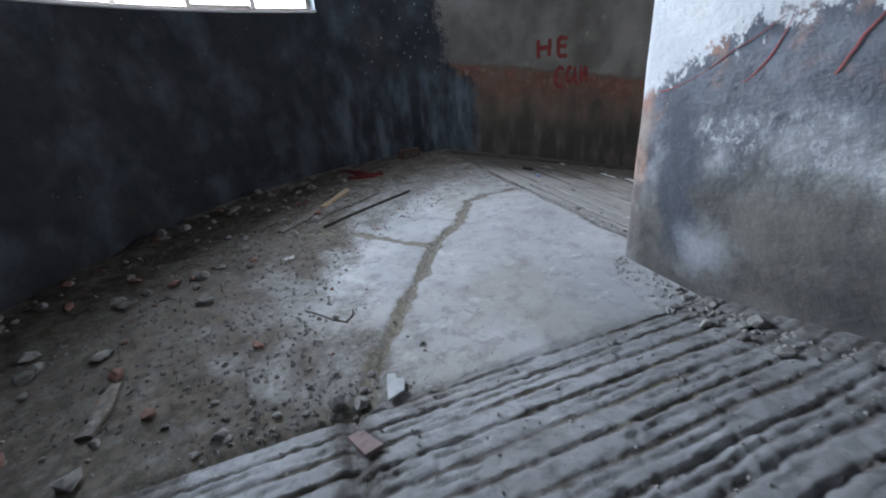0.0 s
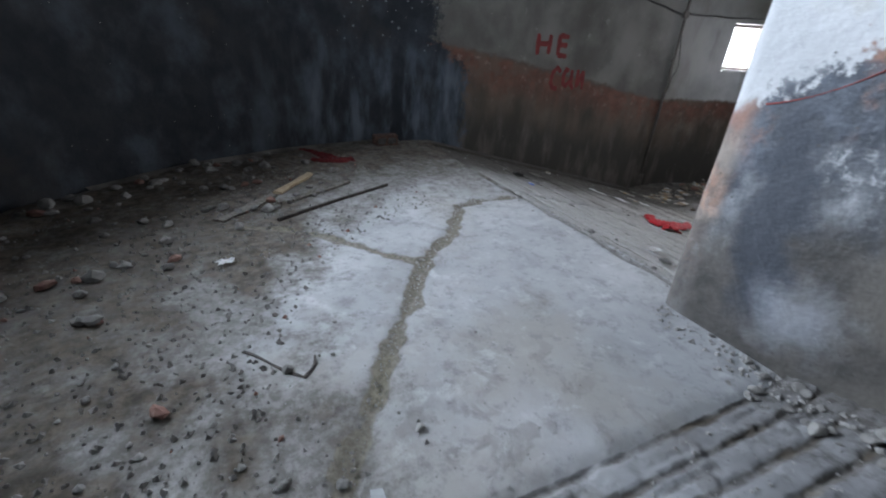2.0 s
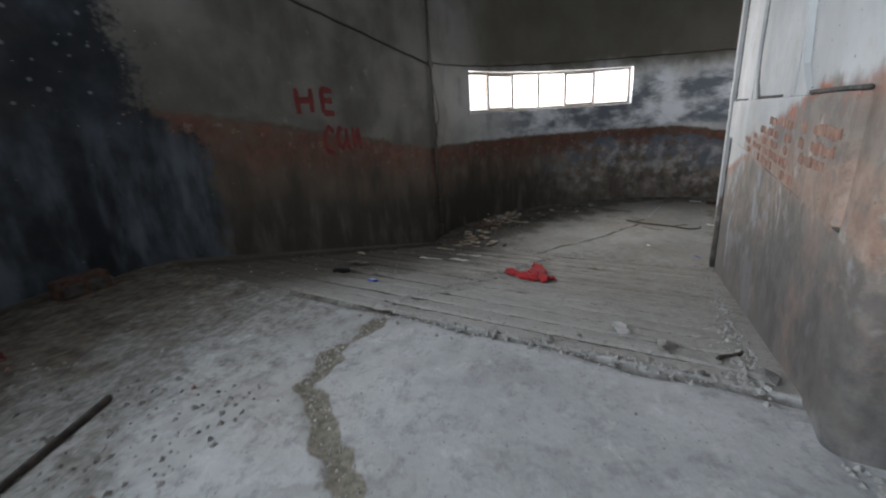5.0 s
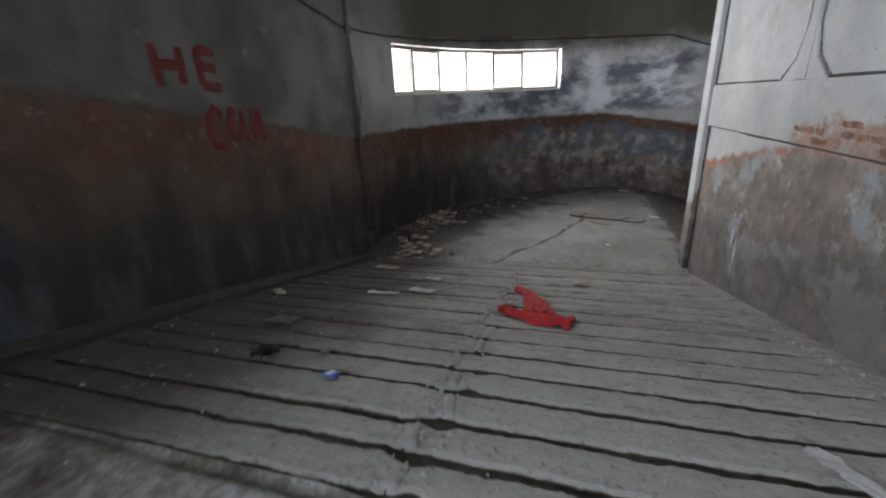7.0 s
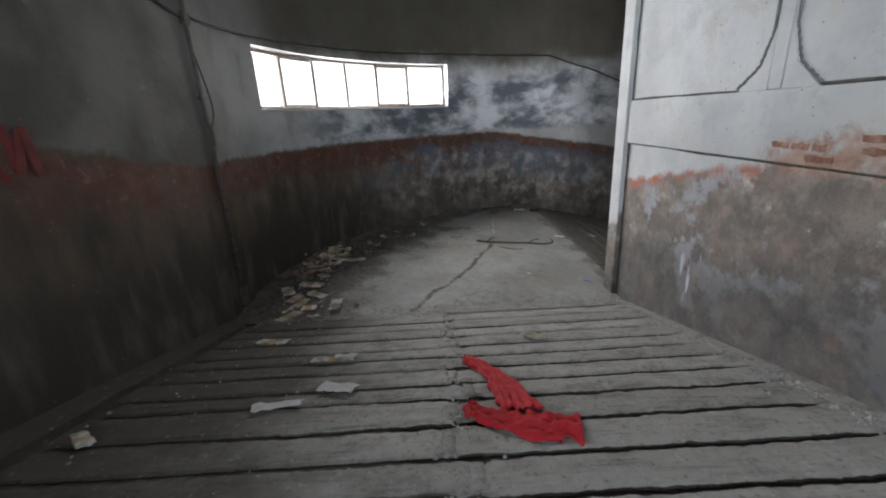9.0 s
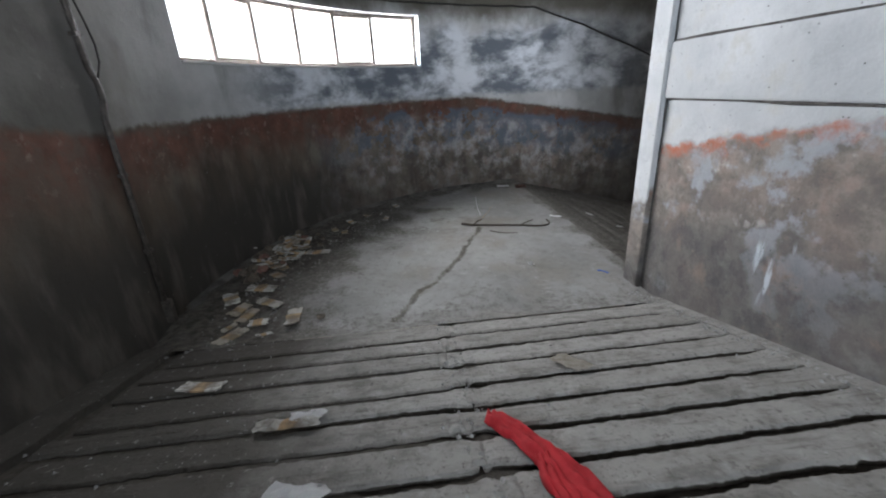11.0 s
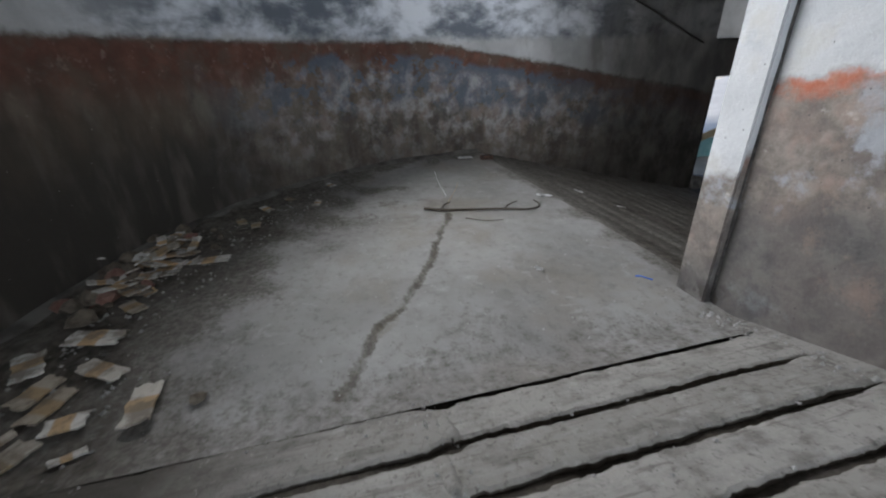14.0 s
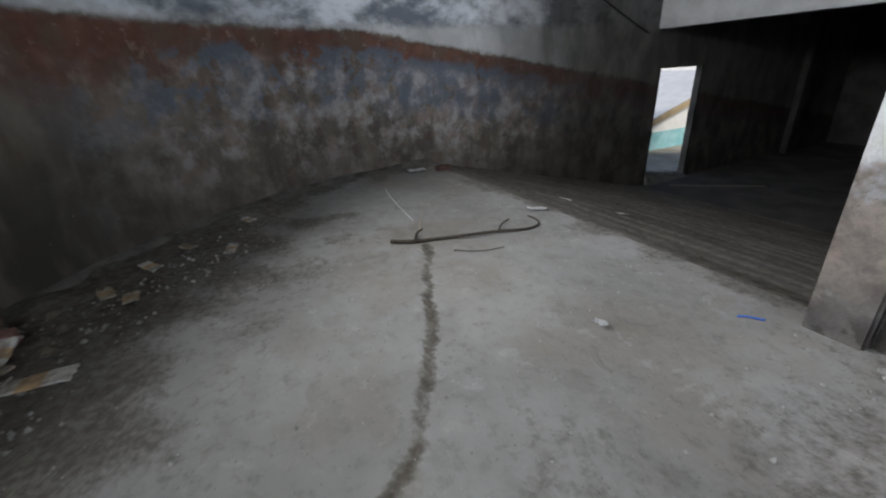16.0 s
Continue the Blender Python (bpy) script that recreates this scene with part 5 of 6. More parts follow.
def put(ob, x, y, rz=0.0, dz=0.0):
    """Set a thing on the floor, tilted with the slope beneath it."""
    z = ground_z(x, y)
    e = 0.05
    n = Vector(((ground_z(x - e, y) - ground_z(x + e, y)) / (2 * e), (ground_z(x, y - e) - ground_z(x, y + e)) / (2 * e), 1)).normalized()
    ob.matrix_world = Matrix.Translation((x, y, z + dz)) @ Vector((0, 0, 1)).rotation_difference(n).to_matrix().to_4x4() @ Matrix.Rotation(rz, 4, "Z")
    return ob


def stones():
    rnd = random.Random(5)
    kinds = [finish("rubble_stone", rock(1.0, 20 + k, 0.42 + 0.09 * (k % 4), 1 + k % 2), STONE) for k in range(9)]
    muddy = [finish("rubble_stone", rock(1.0, 80 + k, 0.5 + 0.08 * (k % 3), 1), MUCKSTONE) for k in range(5)]
    bricks = [finish("brick_shard", rock(1.0, 50 + k, 0.5), BRICK) for k in range(3)]

    def lay(x, y, size, brick=False, where="on the dusty landing"):
        pick = bricks if brick else muddy if "boards" in where else kinds
        me = pick[rnd.randrange(len(pick))]
        ob = new("brick_shard" if brick else "rubble_stone", me)
        put(ob, x, y, rnd.uniform(0, 6.3), land1_height(x, y) - LAND1 if (y > 1.8 and x < 2.9) else 0.0)
        ob.scale = (size,) * 3
        what = "broken orange-red brick piece" if brick else "muddy brown rubble lump" if "boards" in where else "broken grey concrete lump"
        tagged(ob, f"{what} {where}", "brick piece" if brick else "stone", "rubble " + where)

    # heap against the foot of the core
    for k in range(24):
        a = rnd.random()
        lay(2.16 + 0.36 * rnd.random(), 1.95 - 0.75 * a + 0.1 * rnd.random(), rnd.uniform(0.012, 0.042), False, "at the foot of the central wall")
    lay(2.42, 1.32, 0.06, False, "at the foot of the central wall")
    lay(2.30, 1.80, 0.055, False, "at the foot of the central wall")
    lay(2.20, 1.03, 0.05, False, "at the foot of the central wall")
    # scattered rubble along the sooty wall
    for k in range(175):
        deg = rnd.uniform(112, 184)
        rad = R1 - 0.15 - 1.9 * rnd.random() ** 1.8
        x, y = C1[0] + rad * math.cos(radians(deg)), C1[1] + rad * math.sin(radians(deg))
        if y > 1.7:
            lay(x, y, rnd.uniform(0.015, 0.075), rnd.random() < 0.12, "along the sooty wall")
    for x, y, s in ((-1.19, 2.35, 0.06), (-0.59, 2.76, 0.055), (-1.9, 2.3, 0.07)):
        lay(x, y, s, True, "along the sooty wall")
    for x, y, s in ((-1.85, 4.06, 0.08), (-1.70, 4.0, 0.05), (-1.46, 1.99, 0.07), (-0.12, 1.93, 0.055), (0.02, 1.88, 0.045), (-0.45, 2.0, 0.04), (0.12, 2.12, 0.035), (0.05, 2.0, 0.03), (-0.25, 2.15, 0.025), (-0.3, 1.95, 0.03), (-0.6, 2.2, 0.035), (-0.75, 1.98, 0.04)):
        lay(x, y, s, False, "beside the crack")
    for k in range(90):
        lay(rnd.gauss(-0.7, 0.65), 1.9 + abs(rnd.gauss(0, 0.8)), 0.008 + 0.022 * rnd.random() ** 2, rnd.random() < 0.05, "beside the crack")
    for x, y, s in ((3.34, 3.22, 0.07), (3.24, 3.72, 0.03), (3.0, 3.85, 0.04), (2.98, 3.05, 0.035), (3.1, 2.78, 0.09), (4.04, 6.13, 0.045), (2.78, 5.2, 0.025)):
        lay(x, y, s, False, "at the head of the ribbed ramp")
    for x, y, s in ((11.75, 7.38, 0.15), (11.45, 7.3, 0.10), (11.25, 7.5, 0.13), (10.95, 7.35, 0.08), (11.9, 7.1, 0.06), (11.3, 6.95, 0.07), (10.5, 7.6, 0.07), (8.85, 6.55, 0.06), (12.2, 6.85, 0.05), (11.6, 6.95, 0.06)):
        lay(x, y, s, False, "among torn boards by the curved wall")
    for k in range(46):
        a = rnd.random()
        lay(10.2 + 1.6 * a + rnd.gauss(0, 0.1), 7.75 - 0.35 * a + rnd.gauss(0, 0.14), rnd.uniform(0.05, 0.15), rnd.random() < 0.15, "among torn boards by the curved wall")


stones()


def grit(name, count, seed, where, size, mat, label):
    """Countless small chips in one mesh."""
    rnd = random.Random(seed)
    verts, faces = [], []
    for _ in range(count):
        x, y = where(rnd)
        z = ground_z(x, y) + (0.008 if y > 1.8 else 0.012)
        s = size * (0.35 + rnd.random() ** 2 * 1.4)
        a = rnd.uniform(0, 6.3)
        base = len(verts)
        for k in range(4):
            r = s * rnd.uniform(0.6, 1.1)
            verts.append((x + r * math.cos(a + k * 1.57), y + r * math.sin(a + k * 1.57), z - 0.006))
        for k in range(2):
            verts.append((x + s * rnd.uniform(-0.4, 0.4), y + s * rnd.uniform(-0.4, 0.4), z + s * rnd.uniform(0.3, 0.7)))
        p = [base + k for k in range(6)]
        faces += [(p[0], p[1], p[4]), (p[1], p[2], p[5]), (p[1], p[5], p[4]), (p[2], p[3], p[5]), (p[3], p[0], p[4]), (p[3], p[4], p[5])]
    me = bpy.data.meshes.new(name)
    me.from_pydata(verts, [], faces)
    me.materials.append(mat)
    return tagged(new(name, me), label, "grit", "", "stuff")


def by_wall(rnd):
    deg, rad = rnd.uniform(105, 182), R1 - 0.1 - 3.0 * rnd.random() ** 2.8
    return C1[0] + rad * math.cos(radians(deg)), max(1.85, C1[1] + rad * math.sin(radians(deg)))


def along(line, spread):
    def pick(rnd):
        (ax, ay), (bx, by) = rnd.choice(list(zip(line, line[1:])))
        s = rnd.random()
        return ax + (bx - ax) * s + rnd.gauss(0, spread), ay + (by - ay) * s + rnd.gauss(0, spread)
    return pick


grit("rubble_grit", 6500, 1, by_wall, 0.015, STONE, "scattered grey grit and mortar crumbs along the wall")
grit("brick_crumbs", 70, 2, by_wall, 0.017, BRICK, "scattered orange brick crumbs along the wall")
grit("crack_grit", 420, 3, along(CRACK_MAIN + [], 0.045), 0.009, CRUMB, "small grit lying in the landing's crack")
grit("landing_grit", 200, 4, lambda r: (r.uniform(-1.5, 2.9), r.uniform(1.85, 7.0)), 0.008, CRUMB, "fine grit strewn over the landing")
grit("seam_grit", 260, 12, lambda r: (r.gauss(-0.35, 0.35), 1.84 + abs(r.gauss(0, 0.3))), 0.013, CRUMB, "crumbled concrete gathered at the foot of the ramp")
grit("core_grit", 420, 5, lambda r: (2.57 - abs(r.gauss(0, 0.16)), r.uniform(0.4, 2.6)), 0.014, CRUMB, "grit gathered along the central wall")
grit("ramp_crumbs", 420, 6, lambda r: (r.uniform(-2.2, 2.4), r.uniform(0.2, 1.75)), 0.009, CRUMB, "crumbs lying on the ribbed ramp")
grit("lower_ramp_crumbs", 300, 7, lambda r: (r.uniform(3.0, 8.4), r.uniform(2.8, 8.0)), 0.011, CRUMB, "crumbs lying on the grooved ramp")
grit("lower_landing_grit", 420, 8, lambda r: (r.uniform(8.5, 13.5), r.uniform(2.7, 7.0)), 0.010, CRUMB, "fine grit strewn over the lower landing")
grit("edge_grit", 260, 9, along([(2.9, 5.0), (2.95, 2.7)], 0.05), 0.016, CRUMB, "grit along the edge of the ramp")
grit("lower_wall_grit", 700, 10, lambda r: on_arc(C2, R2 - 0.1 - 1.1 * r.random() ** 1.5, r.uniform(40, 100), 0)[:2], 0.018, STONE, "crumbled plaster under the lower window")


grit("core_foot_crumbs", 520, 13, lambda r: (r.uniform(3.0, 8.7), 2.72 + abs(r.gauss(0, 0.10))), 0.017, CRUMB, "pale plaster crumbs along the foot of the central wall")
grit("seam_crumbs", 320, 14, lambda r: (r.uniform(3.0, 8.4), r.gauss(5.21, 0.07)), 0.013, CRUMB, "crumbled concrete along the ramp's middle joint")


def torn_board(w, h, seed, thick=0.014):
    rnd = random.Random(seed)
    pts = []
    for k in range(7):
        pts.append((-w / 2 + w * k / 6, -h / 2 + rnd.uniform(-0.008, 0.012)))
    for k in range(5):
        pts.append((w / 2 + rnd.uniform(-0.02, 0.02), -h / 2 + h * (k + 0.5) / 5))
    for k in range(7):
        pts.append((w / 2 - w * k / 6, h / 2 + rnd.uniform(-0.012, 0.008)))
    for k in range(5):
        pts.append((-w / 2 + rnd.uniform(-0.02, 0.02), h / 2 - h * (k + 0.5) / 5))
    bm = prism(pts, 0.0, thick)
    for v in bm.verts:
        v.co.z += 0.02 * (v.co.x / w) ** 2 + 0.008 * wobble(v.co.x, v.co.y, 6, seed)
    return bm


def boards():
    rnd = random.Random(11)
    meshes = [finish("board_piece", torn_board(0.34 - 0.025 * (k % 5), 0.13 + 0.02 * (k % 3), 30 + k), BOARD) for k in range(7)]
    count = [0]

    def lay(x, y, rz, size=1.0, lift=0.0, tilt=0.0):
        ob = new("board_piece", meshes[count[0] % 7])
        count[0] += 1
        put(ob, x, y, rz, 0.012 + lift)
        ob.matrix_world = ob.matrix_world @ Matrix.Rotation(tilt, 4, "Y")
        ob.scale = (size * 0.88, size * 0.88, 1)
        tagged(ob, "torn tan and white insulation board lying by the wall", "board piece", "torn boards by the wall")

    for x, y, rz, s in ((9.31, 7.25, -2.12, 1.14), (8.87, 6.86, 0.07, 1.21), (9.19, 7.57, -0.43, 1.04), (9.04, 7.43, -0.39, 1.25), (8.83, 7.24, -1.42, 1.04), (8.61, 7.47, -0.53, 1.18), (8.57, 7.11, -1.06, 0.57), (8.77, 7.54, -0.72, 0.55), (9.72, 7.45, -1.74, 1.35), (9.50, 7.77, -2.69, 1.21), (10.17, 7.37, -2.43, 1.14), (10.51, 7.80, -1.42, 1.29), (10.82, 7.36, -1.76, 1.18), (10.98, 6.93, -1.63, 1.35)):
        lay(x, y, rz, s, 0.03 * rnd.random(), rnd.uniform(-0.06, 0.06))
    for k in range(34):
        a = rnd.uniform(0.2, 1)
        lay(10.15 + 1.5 * a + rnd.gauss(0, 0.12), 7.62 - 0.25 * a + rnd.gauss(0, 0.16), rnd.uniform(0, 3.1), rnd.uniform(0.6, 1.25), 0.12 * rnd.random(), rnd.uniform(-0.55, 0.55))
    for x, y, rz, s in ((12.54, 6.54, 0.6, 0.9), (12.57, 5.85, -0.2, 0.8), (13.46, 5.64, 0.5, 0.7), (14.39, 5.01, 0.4, 0.6), (12.1, 6.8, 0.3, 1.0), (11.9, 6.6, 0.1, 0.9), (12.9, 6.25, 0.7, 0.6)):
        lay(x, y, rz, s, 0.0)
    lay(7.40, 7.20, 1.35, 1.25)
    lay(5.45, 7.62, 0.9, 0.8)


boards()


def paper(name, x, y, rz, w, h, seed, label, mat=None):
    rnd = random.Random(seed)
    bm = bmesh.new()
    n, m = 9, 5
    rows = []
    for i in range(n):
        rows.append([bm.verts.new((-w / 2 + w * i / (n - 1) + 0.02 * rnd.uniform(-1, 1) * (i in (0, n - 1)), -h / 2 + h * j / (m - 1) + 0.012 * rnd.uniform(-1, 1) * (j in (0, m - 1)),
                                   0.018 + 0.022 * abs(wobble(i * 0.6, j * 0.5, 1.3, seed)))) for j in range(m)])
    for a, b in zip(rows, rows[1:]):
        for j in range(m - 1):
            bm.faces.new((a[j], b[j], b[j + 1], a[j + 1]))
    bmesh.ops.solidify(bm, geom=bm.faces[:], thickness=0.003)
    return put(thing(name, bm, mat or PAPER, label, "paper", "litter on the ramp"), x, y, rz, 0.008)


paper("paper_scrap", 5.76, 6.50, 1.75, 0.34, 0.13, 1, "torn strip of creased white paper on the ramp")
paper("paper_scrap", 6.02, 6.12, 1.3, 0.30, 0.17, 2, "torn piece of creased white paper on the ramp")
paper("paper_scrap", 6.68, 6.34, 1.55, 0.40, 0.13, 3, "torn white board strip with a tan band on the ramp", BOARD)
paper("paper_scrap", 6.75, 6.23, 1.6, 0.22, 0.10, 9, "torn strip of creased white paper on the ramp")
paper("paper_scrap", 7.06, 4.32, 0.45, 0.30, 0.16, 4, "flattened brown-grey cardboard sleeve on the ramp", CARD)
paper("paper_scrap", 4.57, 6.88, 1.5, 0.26, 0.20, 5, "flattened dusty grey cardboard sleeve on the ramp", GREYCARD)
paper("paper_scrap", 3.56, 3.51, 0.3, 0.30, 0.09, 6, "torn strip of creased white paper on the ramp")
paper("paper_scrap", -0.33, 4.22, 0.2, 0.13, 0.06, 7, "crumpled scrap of white paper on the landing")
paper("paper_scrap", 11.79, 2.62, 0.9, 0.22, 0.10, 8, "crumpled scrap of white paper on the landing")
paper("paper_scrap", 9.75, 3.75, 0.4, 0.08, 0.06, 12, "crumpled scrap of white paper on the landing")
paper("paper_scrap", 12.3, 1.7, 0.4, 0.16, 0.08, 13, "crumpled scrap of white paper on the landing")
paper("paper_scrap", 11.6, 1.4, 1.4, 0.14, 0.08, 14, "crumpled scrap of white paper on the landing")
paper("paper_scrap", 14.55, 2.92, 1.5, 0.30, 0.18, 15, "flat pale scrap of paper beside the brick")


def limb(points, width, seed, bm):
    """A limp, folded strip of cloth along a bent line."""
    pts = rounded(sagging([Vector((*p, 0)) for p in points], 0.0, 4), 1)
    n, m = len(pts), 15
    rows = []
    for i, p in enumerate(pts):
        way = (pts[min(i + 1, n - 1)] - pts[max(i - 1, 0)]).normalized()
        side = Vector((-way.y, way.x, 0))
        s = i / (n - 1)
        w = 1.25 * (width[0] * (1 - s) + width[1] * s)
        w *= 0.85 + 0.3 * noise.noise(Vector((i * 0.35, seed, 0)))
        row = []
        for j in range(m):
            q = j / (m - 1) * 2 - 1
            z = 0.012 + 0.050 * (1 - q * q) ** 0.5 * (0.55 + 0.9 * abs(noise.noise(Vector((i * 0.22, q * 1.7, seed))))) + 0.014 * math.sin(q * 8 + i * 0.45 + seed) + 0.010 * math.sin(q * 15 - i * 0.8 + 2 * seed)
            row.append(bm.verts.new(p + side * (q * w / 2) + Vector((0, 0, max(0.004, z)))))
        rows.append(row)
    for a, b in zip(rows, rows[1:]):
        for j in range(m - 1):
            bm.faces.new((a[j], b[j], b[j + 1], a[j + 1]))


def red_garment(name, x, y, rz, mat, label, size=1.0):
    bm = bmesh.new()
    limb([(-0.05, -0.17), (0.22, -0.13), (0.50, -0.06), (0.78, 0.06), (1.0, 0.17)], (0.20, 0.12), 2, bm)
    limb([(-0.02, -0.06), (0.18, -0.03), (0.40, 0.01), (0.56, 0.0)], (0.14, 0.07), 1, bm)
    limb([(0.0, 0.20), (-0.09, 0.10), (-0.18, -0.04), (-0.26, -0.18), (-0.27, -0.28)], (0.13, 0.30), 3, bm)
    limb([(-0.18, -0.10), (-0.24, -0.24), (-0.28, -0.42)], (0.26, 0.29), 4, bm)
    limb([(0.08, 0.18), (0.03, 0.23), (-0.08, 0.20)], (0.08, 0.09), 5, bm)
    bmesh.ops.scale(bm, vec=(size, size, size), verts=bm.verts)
    bmesh.ops.solidify(bm, geom=bm.faces[:], thickness=0.004)
    return put(thing(name, bm, mat, label, "cloth", "", True), x, y, rz)


red_garment("red_garment", 5.52, 4.90, 0.0, RED, "crumpled bright red garment lying across the ramp ribs")
red_garment("red_garment", 0.92, 7.22, 1.9, DARKRED, "dirty dark red garment crumpled beside the wall", 0.8)


def bar_between(name, a, b, w, h, mat, label, category, lift=0.0, twist=0.0):
    a, b = Vector(a), Vector(b)
    n = 9
    bm = bmesh.new()
    rows = []
    way = (b - a).normalized()
    side = Vector((-way.y, way.x, 0))
    for i in range(n + 1):
        s = i / n
        p = a.lerp(b, s) - a
        p += side * 0.012 * math.sin(s * 5 + twist)
        k = 0.85 + 0.15 * math.sin(s * 9 + twist)
        rows.append([bm.verts.new(p + side * (u * w / 2 * k) + Vector((0, 0, z * h))) for u, z in ((-1, 0.0), (-1, 0.8), (-0.6, 1.0), (0.6, 1.0), (1, 0.8), (1, 0.0))])
    for p, q in zip(rows, rows[1:]):
        for i in range(6):
            bm.faces.new((p[i], q[i], q[(i + 1) % 6], p[(i + 1) % 6]))
    bm.faces.new(rows[0])
    bm.faces.new(rows[-1][::-1])
    bmesh.ops.recalc_face_normals(bm, faces=bm.faces)
    ob = thing(name, bm, mat, label, category)
    ob.location = (a.x, a.y, land1_height(a.x, a.y) + lift if a.y > 1.8 and a.x < 2.95 else ground_z(a.x, a.y) + lift)
    return ob


bar_between("steel_bar", (0.10, 5.00, 0), (1.44, 5.83, 0), 0.036, 0.034, STEEL, "long dark rusty steel bar lying on the landing", "bar")
bar_between("wooden_lath", (0.30, 5.52, 0), (1.03, 6.04, 0), 0.04, 0.025, GREYWOOD, "thin grey weathered lath lying on the landing", "lath", 0.0, 2.0)
# short pale strip on the landing, drawn as a plank
bar_between("wooden_plank", (0.16, 5.80, 0), (0.60, 6.50, 0), 0.11, 0.03, WOOD, "short pale plank-like strip on the landing", "plank", 0.004, 1.0)
bar_between("wooden_plank", (-0.42, 5.12, 0), (0.12, 5.75, 0), 0.13, 0.02, GREYWOOD, "flat dusty grey plank on the landing", "plank", 0.004, 3.0)
bar_between("wooden_plank", (-1.50, 2.30, 0), (-1.46, 2.75, 0), 0.10, 0.03, GREYWOOD, "flat dusty grey plank among the rubble", "plank", 0.004, 3.0)
bar_between("metal_strip", (-0.24, 3.09, 0), (0.07, 2.77, 0), 0.018, 0.008, STEEL, "bent dark metal strip on the landing", "metal scrap", 0.002, 1.0)
bar_between("metal_strip", (0.07, 2.77, 0), (0.14, 2.92, 0), 0.018, 0.008, STEEL, "short dark metal scrap on the landing", "metal scrap", 0.002, 2.0)
bar_between("wooden_stick", (3.30, 2.95, 0.0), (3.55, 2.82, -0.06), 0.02, 0.02, TWIG, "short dark stick at the head of the ramp", "stick", 0.004, 1.0)
bar_between("blue_pen", (9.36, 2.95, 0), (9.26, 2.84, 0), 0.012, 0.012, BLUE, "blue plastic pen lying on the lower landing", "pen", 0.006)
bar_between("straw_stalk", (12.9, 3.6, 0), (11.9, 4.05, 0), 0.008, 0.008, WOOD, "thin pale straw stalk on the lower landing", "stalk", 0.006)


def brick(name, x, y, rz, mat, label, holes=True):
    bm = box(-0.125, 0.125, -0.06, 0.06, 0.0, 0.075, 0.008)
    for v in bm.verts:
        v.co += Vector((wobble(v.co.y * 9, v.co.z * 9, 3, x), wobble(v.co.x * 9, v.co.z * 9, 3, y), 0)) * 0.008
    ob = put(thing(name, bm, mat, label, "brick"), x, y, rz, 0.01)
    if holes:
        # dark plugs stand for the shade inside the brick's holes
        for k in (-1, 0, 1):
            part("core_hole", tube([(k * 0.07, 0, 0.055), (k * 0.07, 0, 0.0772)], 0.022, 10), RAG, ob)
    return ob


def hollow_block():
    """A burnt hollow block lying on its side, its two cells facing the room."""
    bm = box(-0.21, 0.21, -0.09, 0.09, 0.0, 0.19, 0.012)
    for v in bm.verts:
        v.co += Vector((wobble(v.co.y * 7, v.co.z * 7, 3, 1), wobble(v.co.x * 7, v.co.z * 7, 3, 2), 0)) * 0.012
    ob = thing("hollow_block", bm, DARKBRICK, "burnt dark red hollow block against the sooty wall", "block")
    # dark plates stand for the shaded hollows; the block itself is solid
    for x in (-0.095, 0.095):
        part("cell", box(x - 0.07, x + 0.07, -0.0985, -0.08, 0.045, 0.145, 0.004), RAG, ob, "dark plate for a hollow cell")
    put(ob, 2.08, 7.98, 0.12, 0.01)


hollow_block()
brick("brick", 14.34, 2.54, 1.5, DARKBRICK, "sooty dark hollow brick at the wall's foot")


def ceramic_shard():
    bm = prism([(-0.10, -0.13), (0.06, -0.11), (0.12, 0.02), (0.07, 0.05), (0.08, 0.12), (0.02, 0.15), (-0.03, 0.04)], 0.0, 0.014)
    bmesh.ops.scale(bm, vec=(0.72, 0.72, 1), verts=bm.verts)
    put(thing("tile_shard", bm, CERAMIC, "broken white glazed tile shard beside the crack", "tile piece"), 0.22, 1.93, 0.2, 0.012)
    bm = prism([(-0.05, -0.09), (0.045, -0.11), (0.06, 0.07), (-0.02, 0.11)], 0.0, 0.02)
    put(thing("tile_shard", bm, TILE, "flat broken pink-red tile piece on the ramp seam", "tile piece"), -0.02, 1.52, 0.5, 0.02)


ceramic_shard()


def dry_branch():
    ob = tagged(new("dry_branch"), "dry bent dark branch lying on the concrete landing", "branch")
    ob.location = (11.5, 3.6, 0.0)
    h = 0.022

    def twig(points, r):
        part("twig", tube(rounded([Vector((x - 11.5, y - 3.6, h + 0.012 * math.sin(9 * x + 5 * y))) for x, y in points]), lambda s: r * (1 - 0.6 * s) + 0.002, 7), TWIG, ob, "", True)

    twig([(11.80, 4.42), (11.66, 4.22), (11.64, 3.98), (11.50, 3.66), (11.44, 3.38), (11.34, 3.08), (11.38, 2.90), (11.52, 2.82), (11.66, 2.84)], 0.019)
    twig([(11.70, 4.20), (11.86, 4.12), (11.92, 4.02)], 0.014)
    twig([(11.42, 3.40), (11.58, 3.26), (11.66, 3.10)], 0.012)
    twig([(11.25, 4.0), (11.12, 3.8), (11.10, 3.55)], 0.006)


dry_branch()


def dark_rag():
    bm = bmesh.new()
    limb([(-0.10, -0.04), (0.0, 0.0), (0.07, 0.02)], (0.02, 0.04), 7, bm)
    limb([(-0.05, 0.10), (0.0, 0.0), (0.04, -0.10)], (0.025, 0.04), 8, bm)
    bmesh.ops.solidify(bm, geom=bm.faces[:], thickness=0.004)
    put(thing("rag", bm, RAG, "twisted dark grey rag on the grooved ramp", "rag", "", True), 3.89, 6.51, 1.9)


dark_rag()


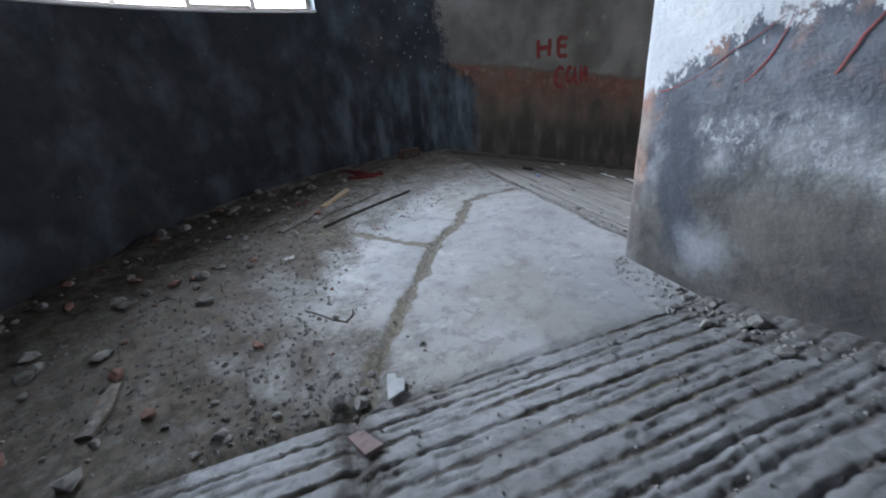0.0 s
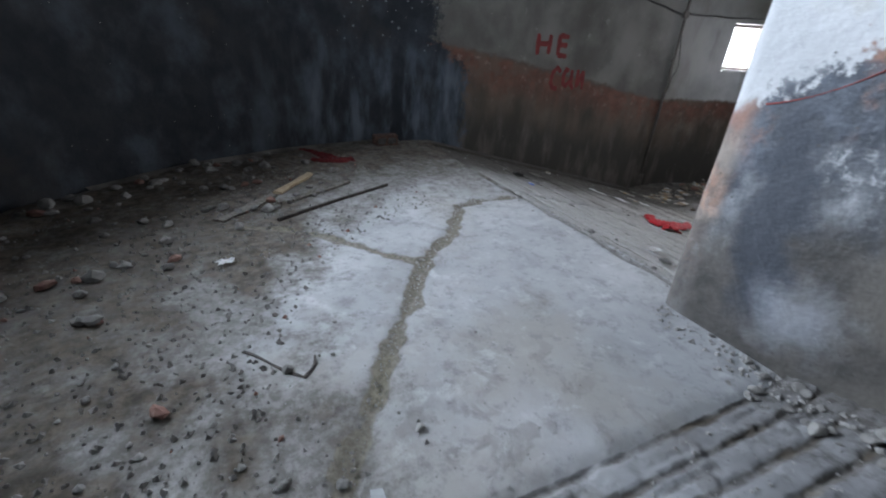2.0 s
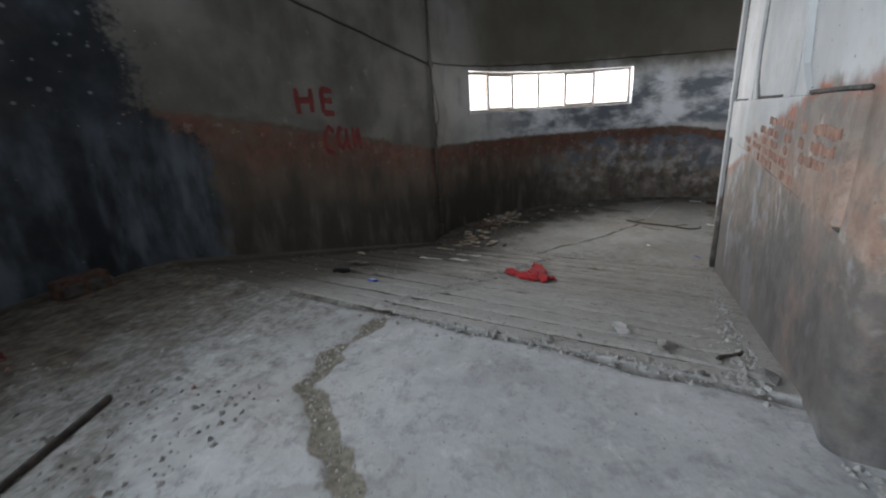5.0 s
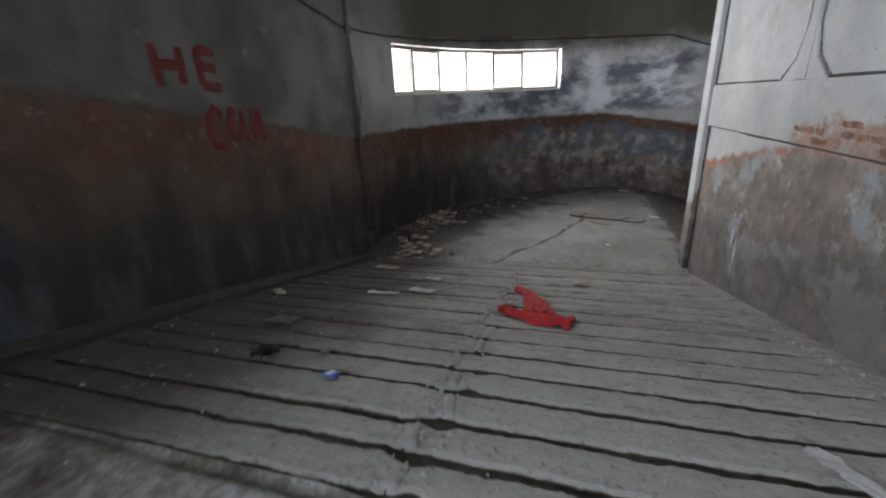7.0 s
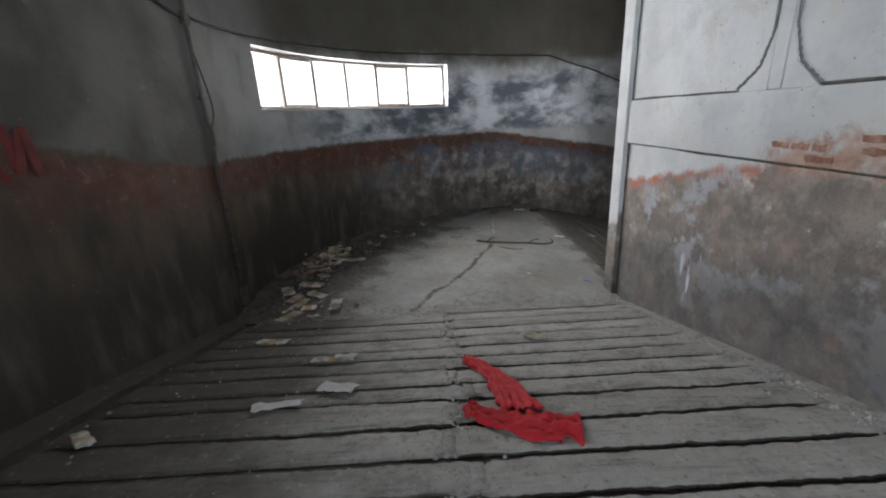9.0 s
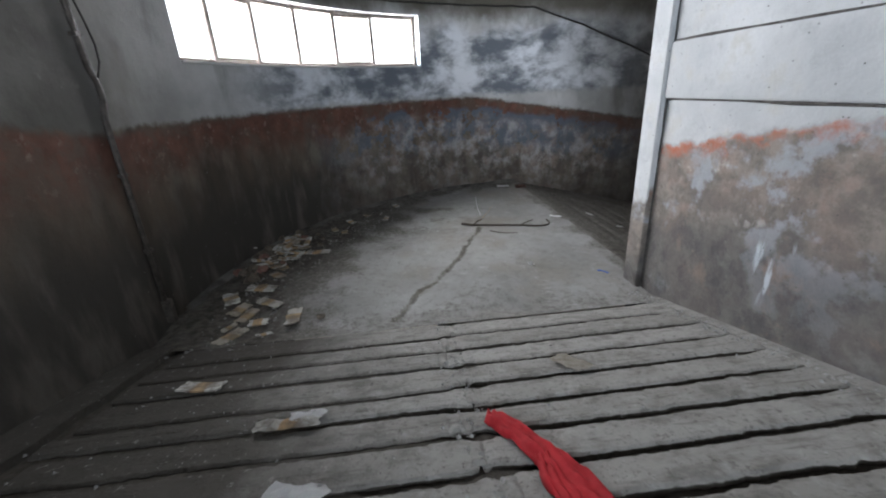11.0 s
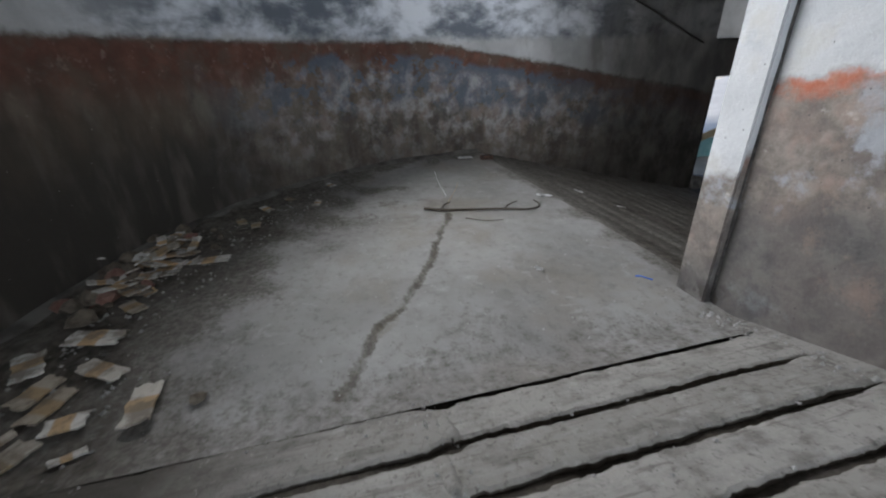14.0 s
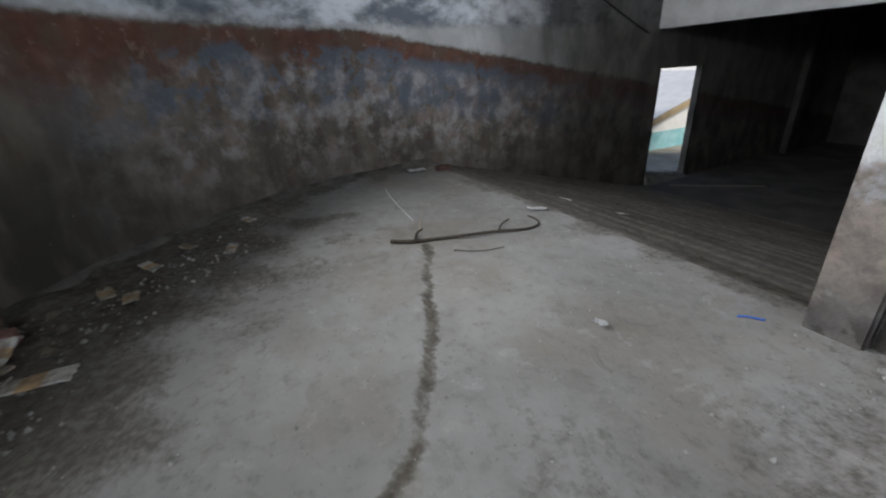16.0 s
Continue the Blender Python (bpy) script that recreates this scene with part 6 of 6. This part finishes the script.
def cigarette_pack():
    ob = put(thing("cigarette_pack", box(-0.045, 0.045, -0.03, 0.03, 0.0, 0.022, 0.003), BLUE, "flattened blue and white carton on the ramp", "carton"), 3.74, 5.89, 1.4, 0.012)
    part("white_panel", box(-0.015, 0.02, -0.0305, 0.0305, 0.021, 0.0228), PAPER, ob, "white printed panel")


cigarette_pack()


# ---------------------------------------------------------------- the yard outside the doorway
def yard():
    n = 24
    bm = bmesh.new()
    ring = [bm.verts.new((6 + 2500 * math.cos(2 * math.pi * k / n), 2500 * math.sin(2 * math.pi * k / n), -1.95)) for k in range(n)]
    bm.faces.new(ring)
    structure("ground", bm, EARTH, "dusty bare yard earth around the ramp house", "ground")
    structure("doorstep", box(EX + 0.002, EX + 1.6, -5.4, -3.0, -1.95, LAND3 - 0.02, 0.02), EARTH, "worn concrete step outside the doorway", "step")
    house = tagged(new("white_shed"), "sunlit white rendered shed with a turquoise painted base", "building")
    house.location = (19.6, -10.8, -1.95)
    slope = lambda y: 1.55 - 0.30 * y

    def gable(x0, x1, lo, hi, mat, name, label=""):
        bm = bmesh.new()
        for y in (-3.6, 3.6):
            for x, z in ((x0, lo(y)), (x1, lo(y)), (x1, hi(y)), (x0, hi(y))):
                bm.verts.new((x, y, z))
        bm.verts.ensure_lookup_table()
        v = bm.verts
        for f in ((0, 1, 2, 3), (7, 6, 5, 4), (0, 4, 5, 1), (1, 5, 6, 2), (2, 6, 7, 3), (3, 7, 4, 0)):
            bm.faces.new([v[k] for k in f])
        bmesh.ops.recalc_face_normals(bm, faces=bm.faces)
        part(name, bm, mat, house, label)

    # added tall white block, fills in for the bright sky above the shed
    back = tagged(new("white_sky_block"), "added white block standing in for bright sky beyond", "building")
    back.location = (31.0, -22.0, -1.95)
    part("wall", box(0.0, 8.0, -22.0, 22.0, 0.0, 8.0, 0.05), RENDER_WHITE, back)
    part("roof", box(-0.4, 8.4, -22.4, 22.4, 8.004, 8.3, 0.05), TAN, back, "tan flat roof edge")
    gable(0.0, 4.0, lambda y: 0.72, slope, RENDER_WHITE, "wall")
    gable(-0.03, 4.0, lambda y: 0.0, lambda y: 0.716, TURQUOISE, "base", "chipped turquoise painted base")
    # roof top kept white to merge with the bright sky over its edge
    gable(-0.30, 4.3, lambda y: slope(y) + 0.004, lambda y: slope(y) + 0.24, RENDER_WHITE, "roof", "pale sheet roof")
    gable(-0.36, -0.304, lambda y: slope(y) - 0.02, lambda y: slope(y) + 0.245, TAN, "fascia", "tan timber roof edge")


yard()


def ragged_jamb(y, side, seed):
    """Broken plaster edge of the yard doorway."""
    bm = bmesh.new()
    n = 40
    rows = []
    for k in range(n + 1):
        z = LAND3 + (1.32 - LAND3) * k / n
        w = 0.035 + 0.030 * wobble(z, seed, 3.0, 2.0) + 0.022 * wobble(z, seed, 11.0, 4.0)
        w = max(0.006, w)
        rows.append([bm.verts.new((x, yy, z)) for x, yy in ((EX - 0.012, y - side * 0.03), (EX - 0.012, y + side * w * 0.8), (EX + 0.08, y + side * w), (EX + 0.15, y + side * w * 0.7), (EX + 0.15, y - side * 0.03))])
    for p, q in zip(rows, rows[1:]):
        for i in range(4):
            bm.faces.new((p[i], p[i + 1], q[i + 1], q[i]))
    bmesh.ops.recalc_face_normals(bm, faces=bm.faces)
    structure("trim", bm, SHADE_CONCRETE, "broken plaster edge of the yard doorway", "trim")


ragged_jamb(-3.50, -1, 3.0)
ragged_jamb(-5.06, 1, 8.0)


def broken_sill():
    """Rubble-strewn threshold, higher towards one jamb."""
    bm = bmesh.new()
    n = 44
    rows = []
    for k in range(n + 1):
        y = -5.05 + 1.54 * k / n
        top = -1.30 + 0.24 * (k / n) + 0.03 * wobble(y, 1.0, 6.0, 3.0) + 0.02 * wobble(y, 2.0, 17.0, 3.0)
        rows.append([bm.verts.new(c) for c in ((EX - 0.14, y, LAND3 - 0.01), (EX - 0.06, y, LAND3 + 0.5 * (top - LAND3)), (EX - 0.008, y, top - 0.03), (EX + 0.07, y, top), (EX + 0.15, y, top - 0.04), (EX + 0.15, y, LAND3 - 0.01))])
    for p, q in zip(rows, rows[1:]):
        for i in range(5):
            bm.faces.new((p[i], p[i + 1], q[i + 1], q[i]))
    bm.faces.new(rows[0])
    bm.faces.new(rows[-1][::-1])
    bmesh.ops.recalc_face_normals(bm, faces=bm.faces)
    structure("trim", bm, STONE, "broken concrete threshold of the yard doorway", "sill")


broken_sill()
bar_between("wooden_plank", (14.60, -3.95, 0), (13.25, -5.50, 0), 0.12, 0.03, GREYWOOD, "dark dusty plank on the passage floor before the doorway", "plank", 0.004, 3.0)
thing("string_scrap", tube(sagging([(13.78, 3.77, 0.008), (13.3, 3.86, 0.009), (12.9, 3.91, 0.008), (12.3, 3.97, 0.009)], 0.0), lambda s: 0.004, 5), PAPER, "thin white string lying on the lower landing", "string", "", True)


# ---------------------------------------------------------------- ribs of the ramp
for k in range(len(GROOVES) - 1):
    for half in (0, 1):
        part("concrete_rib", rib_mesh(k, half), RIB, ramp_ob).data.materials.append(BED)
    part("mortar_patch", mortar_mesh(k), RIB, ramp_ob, "crumbled pale mortar", True)
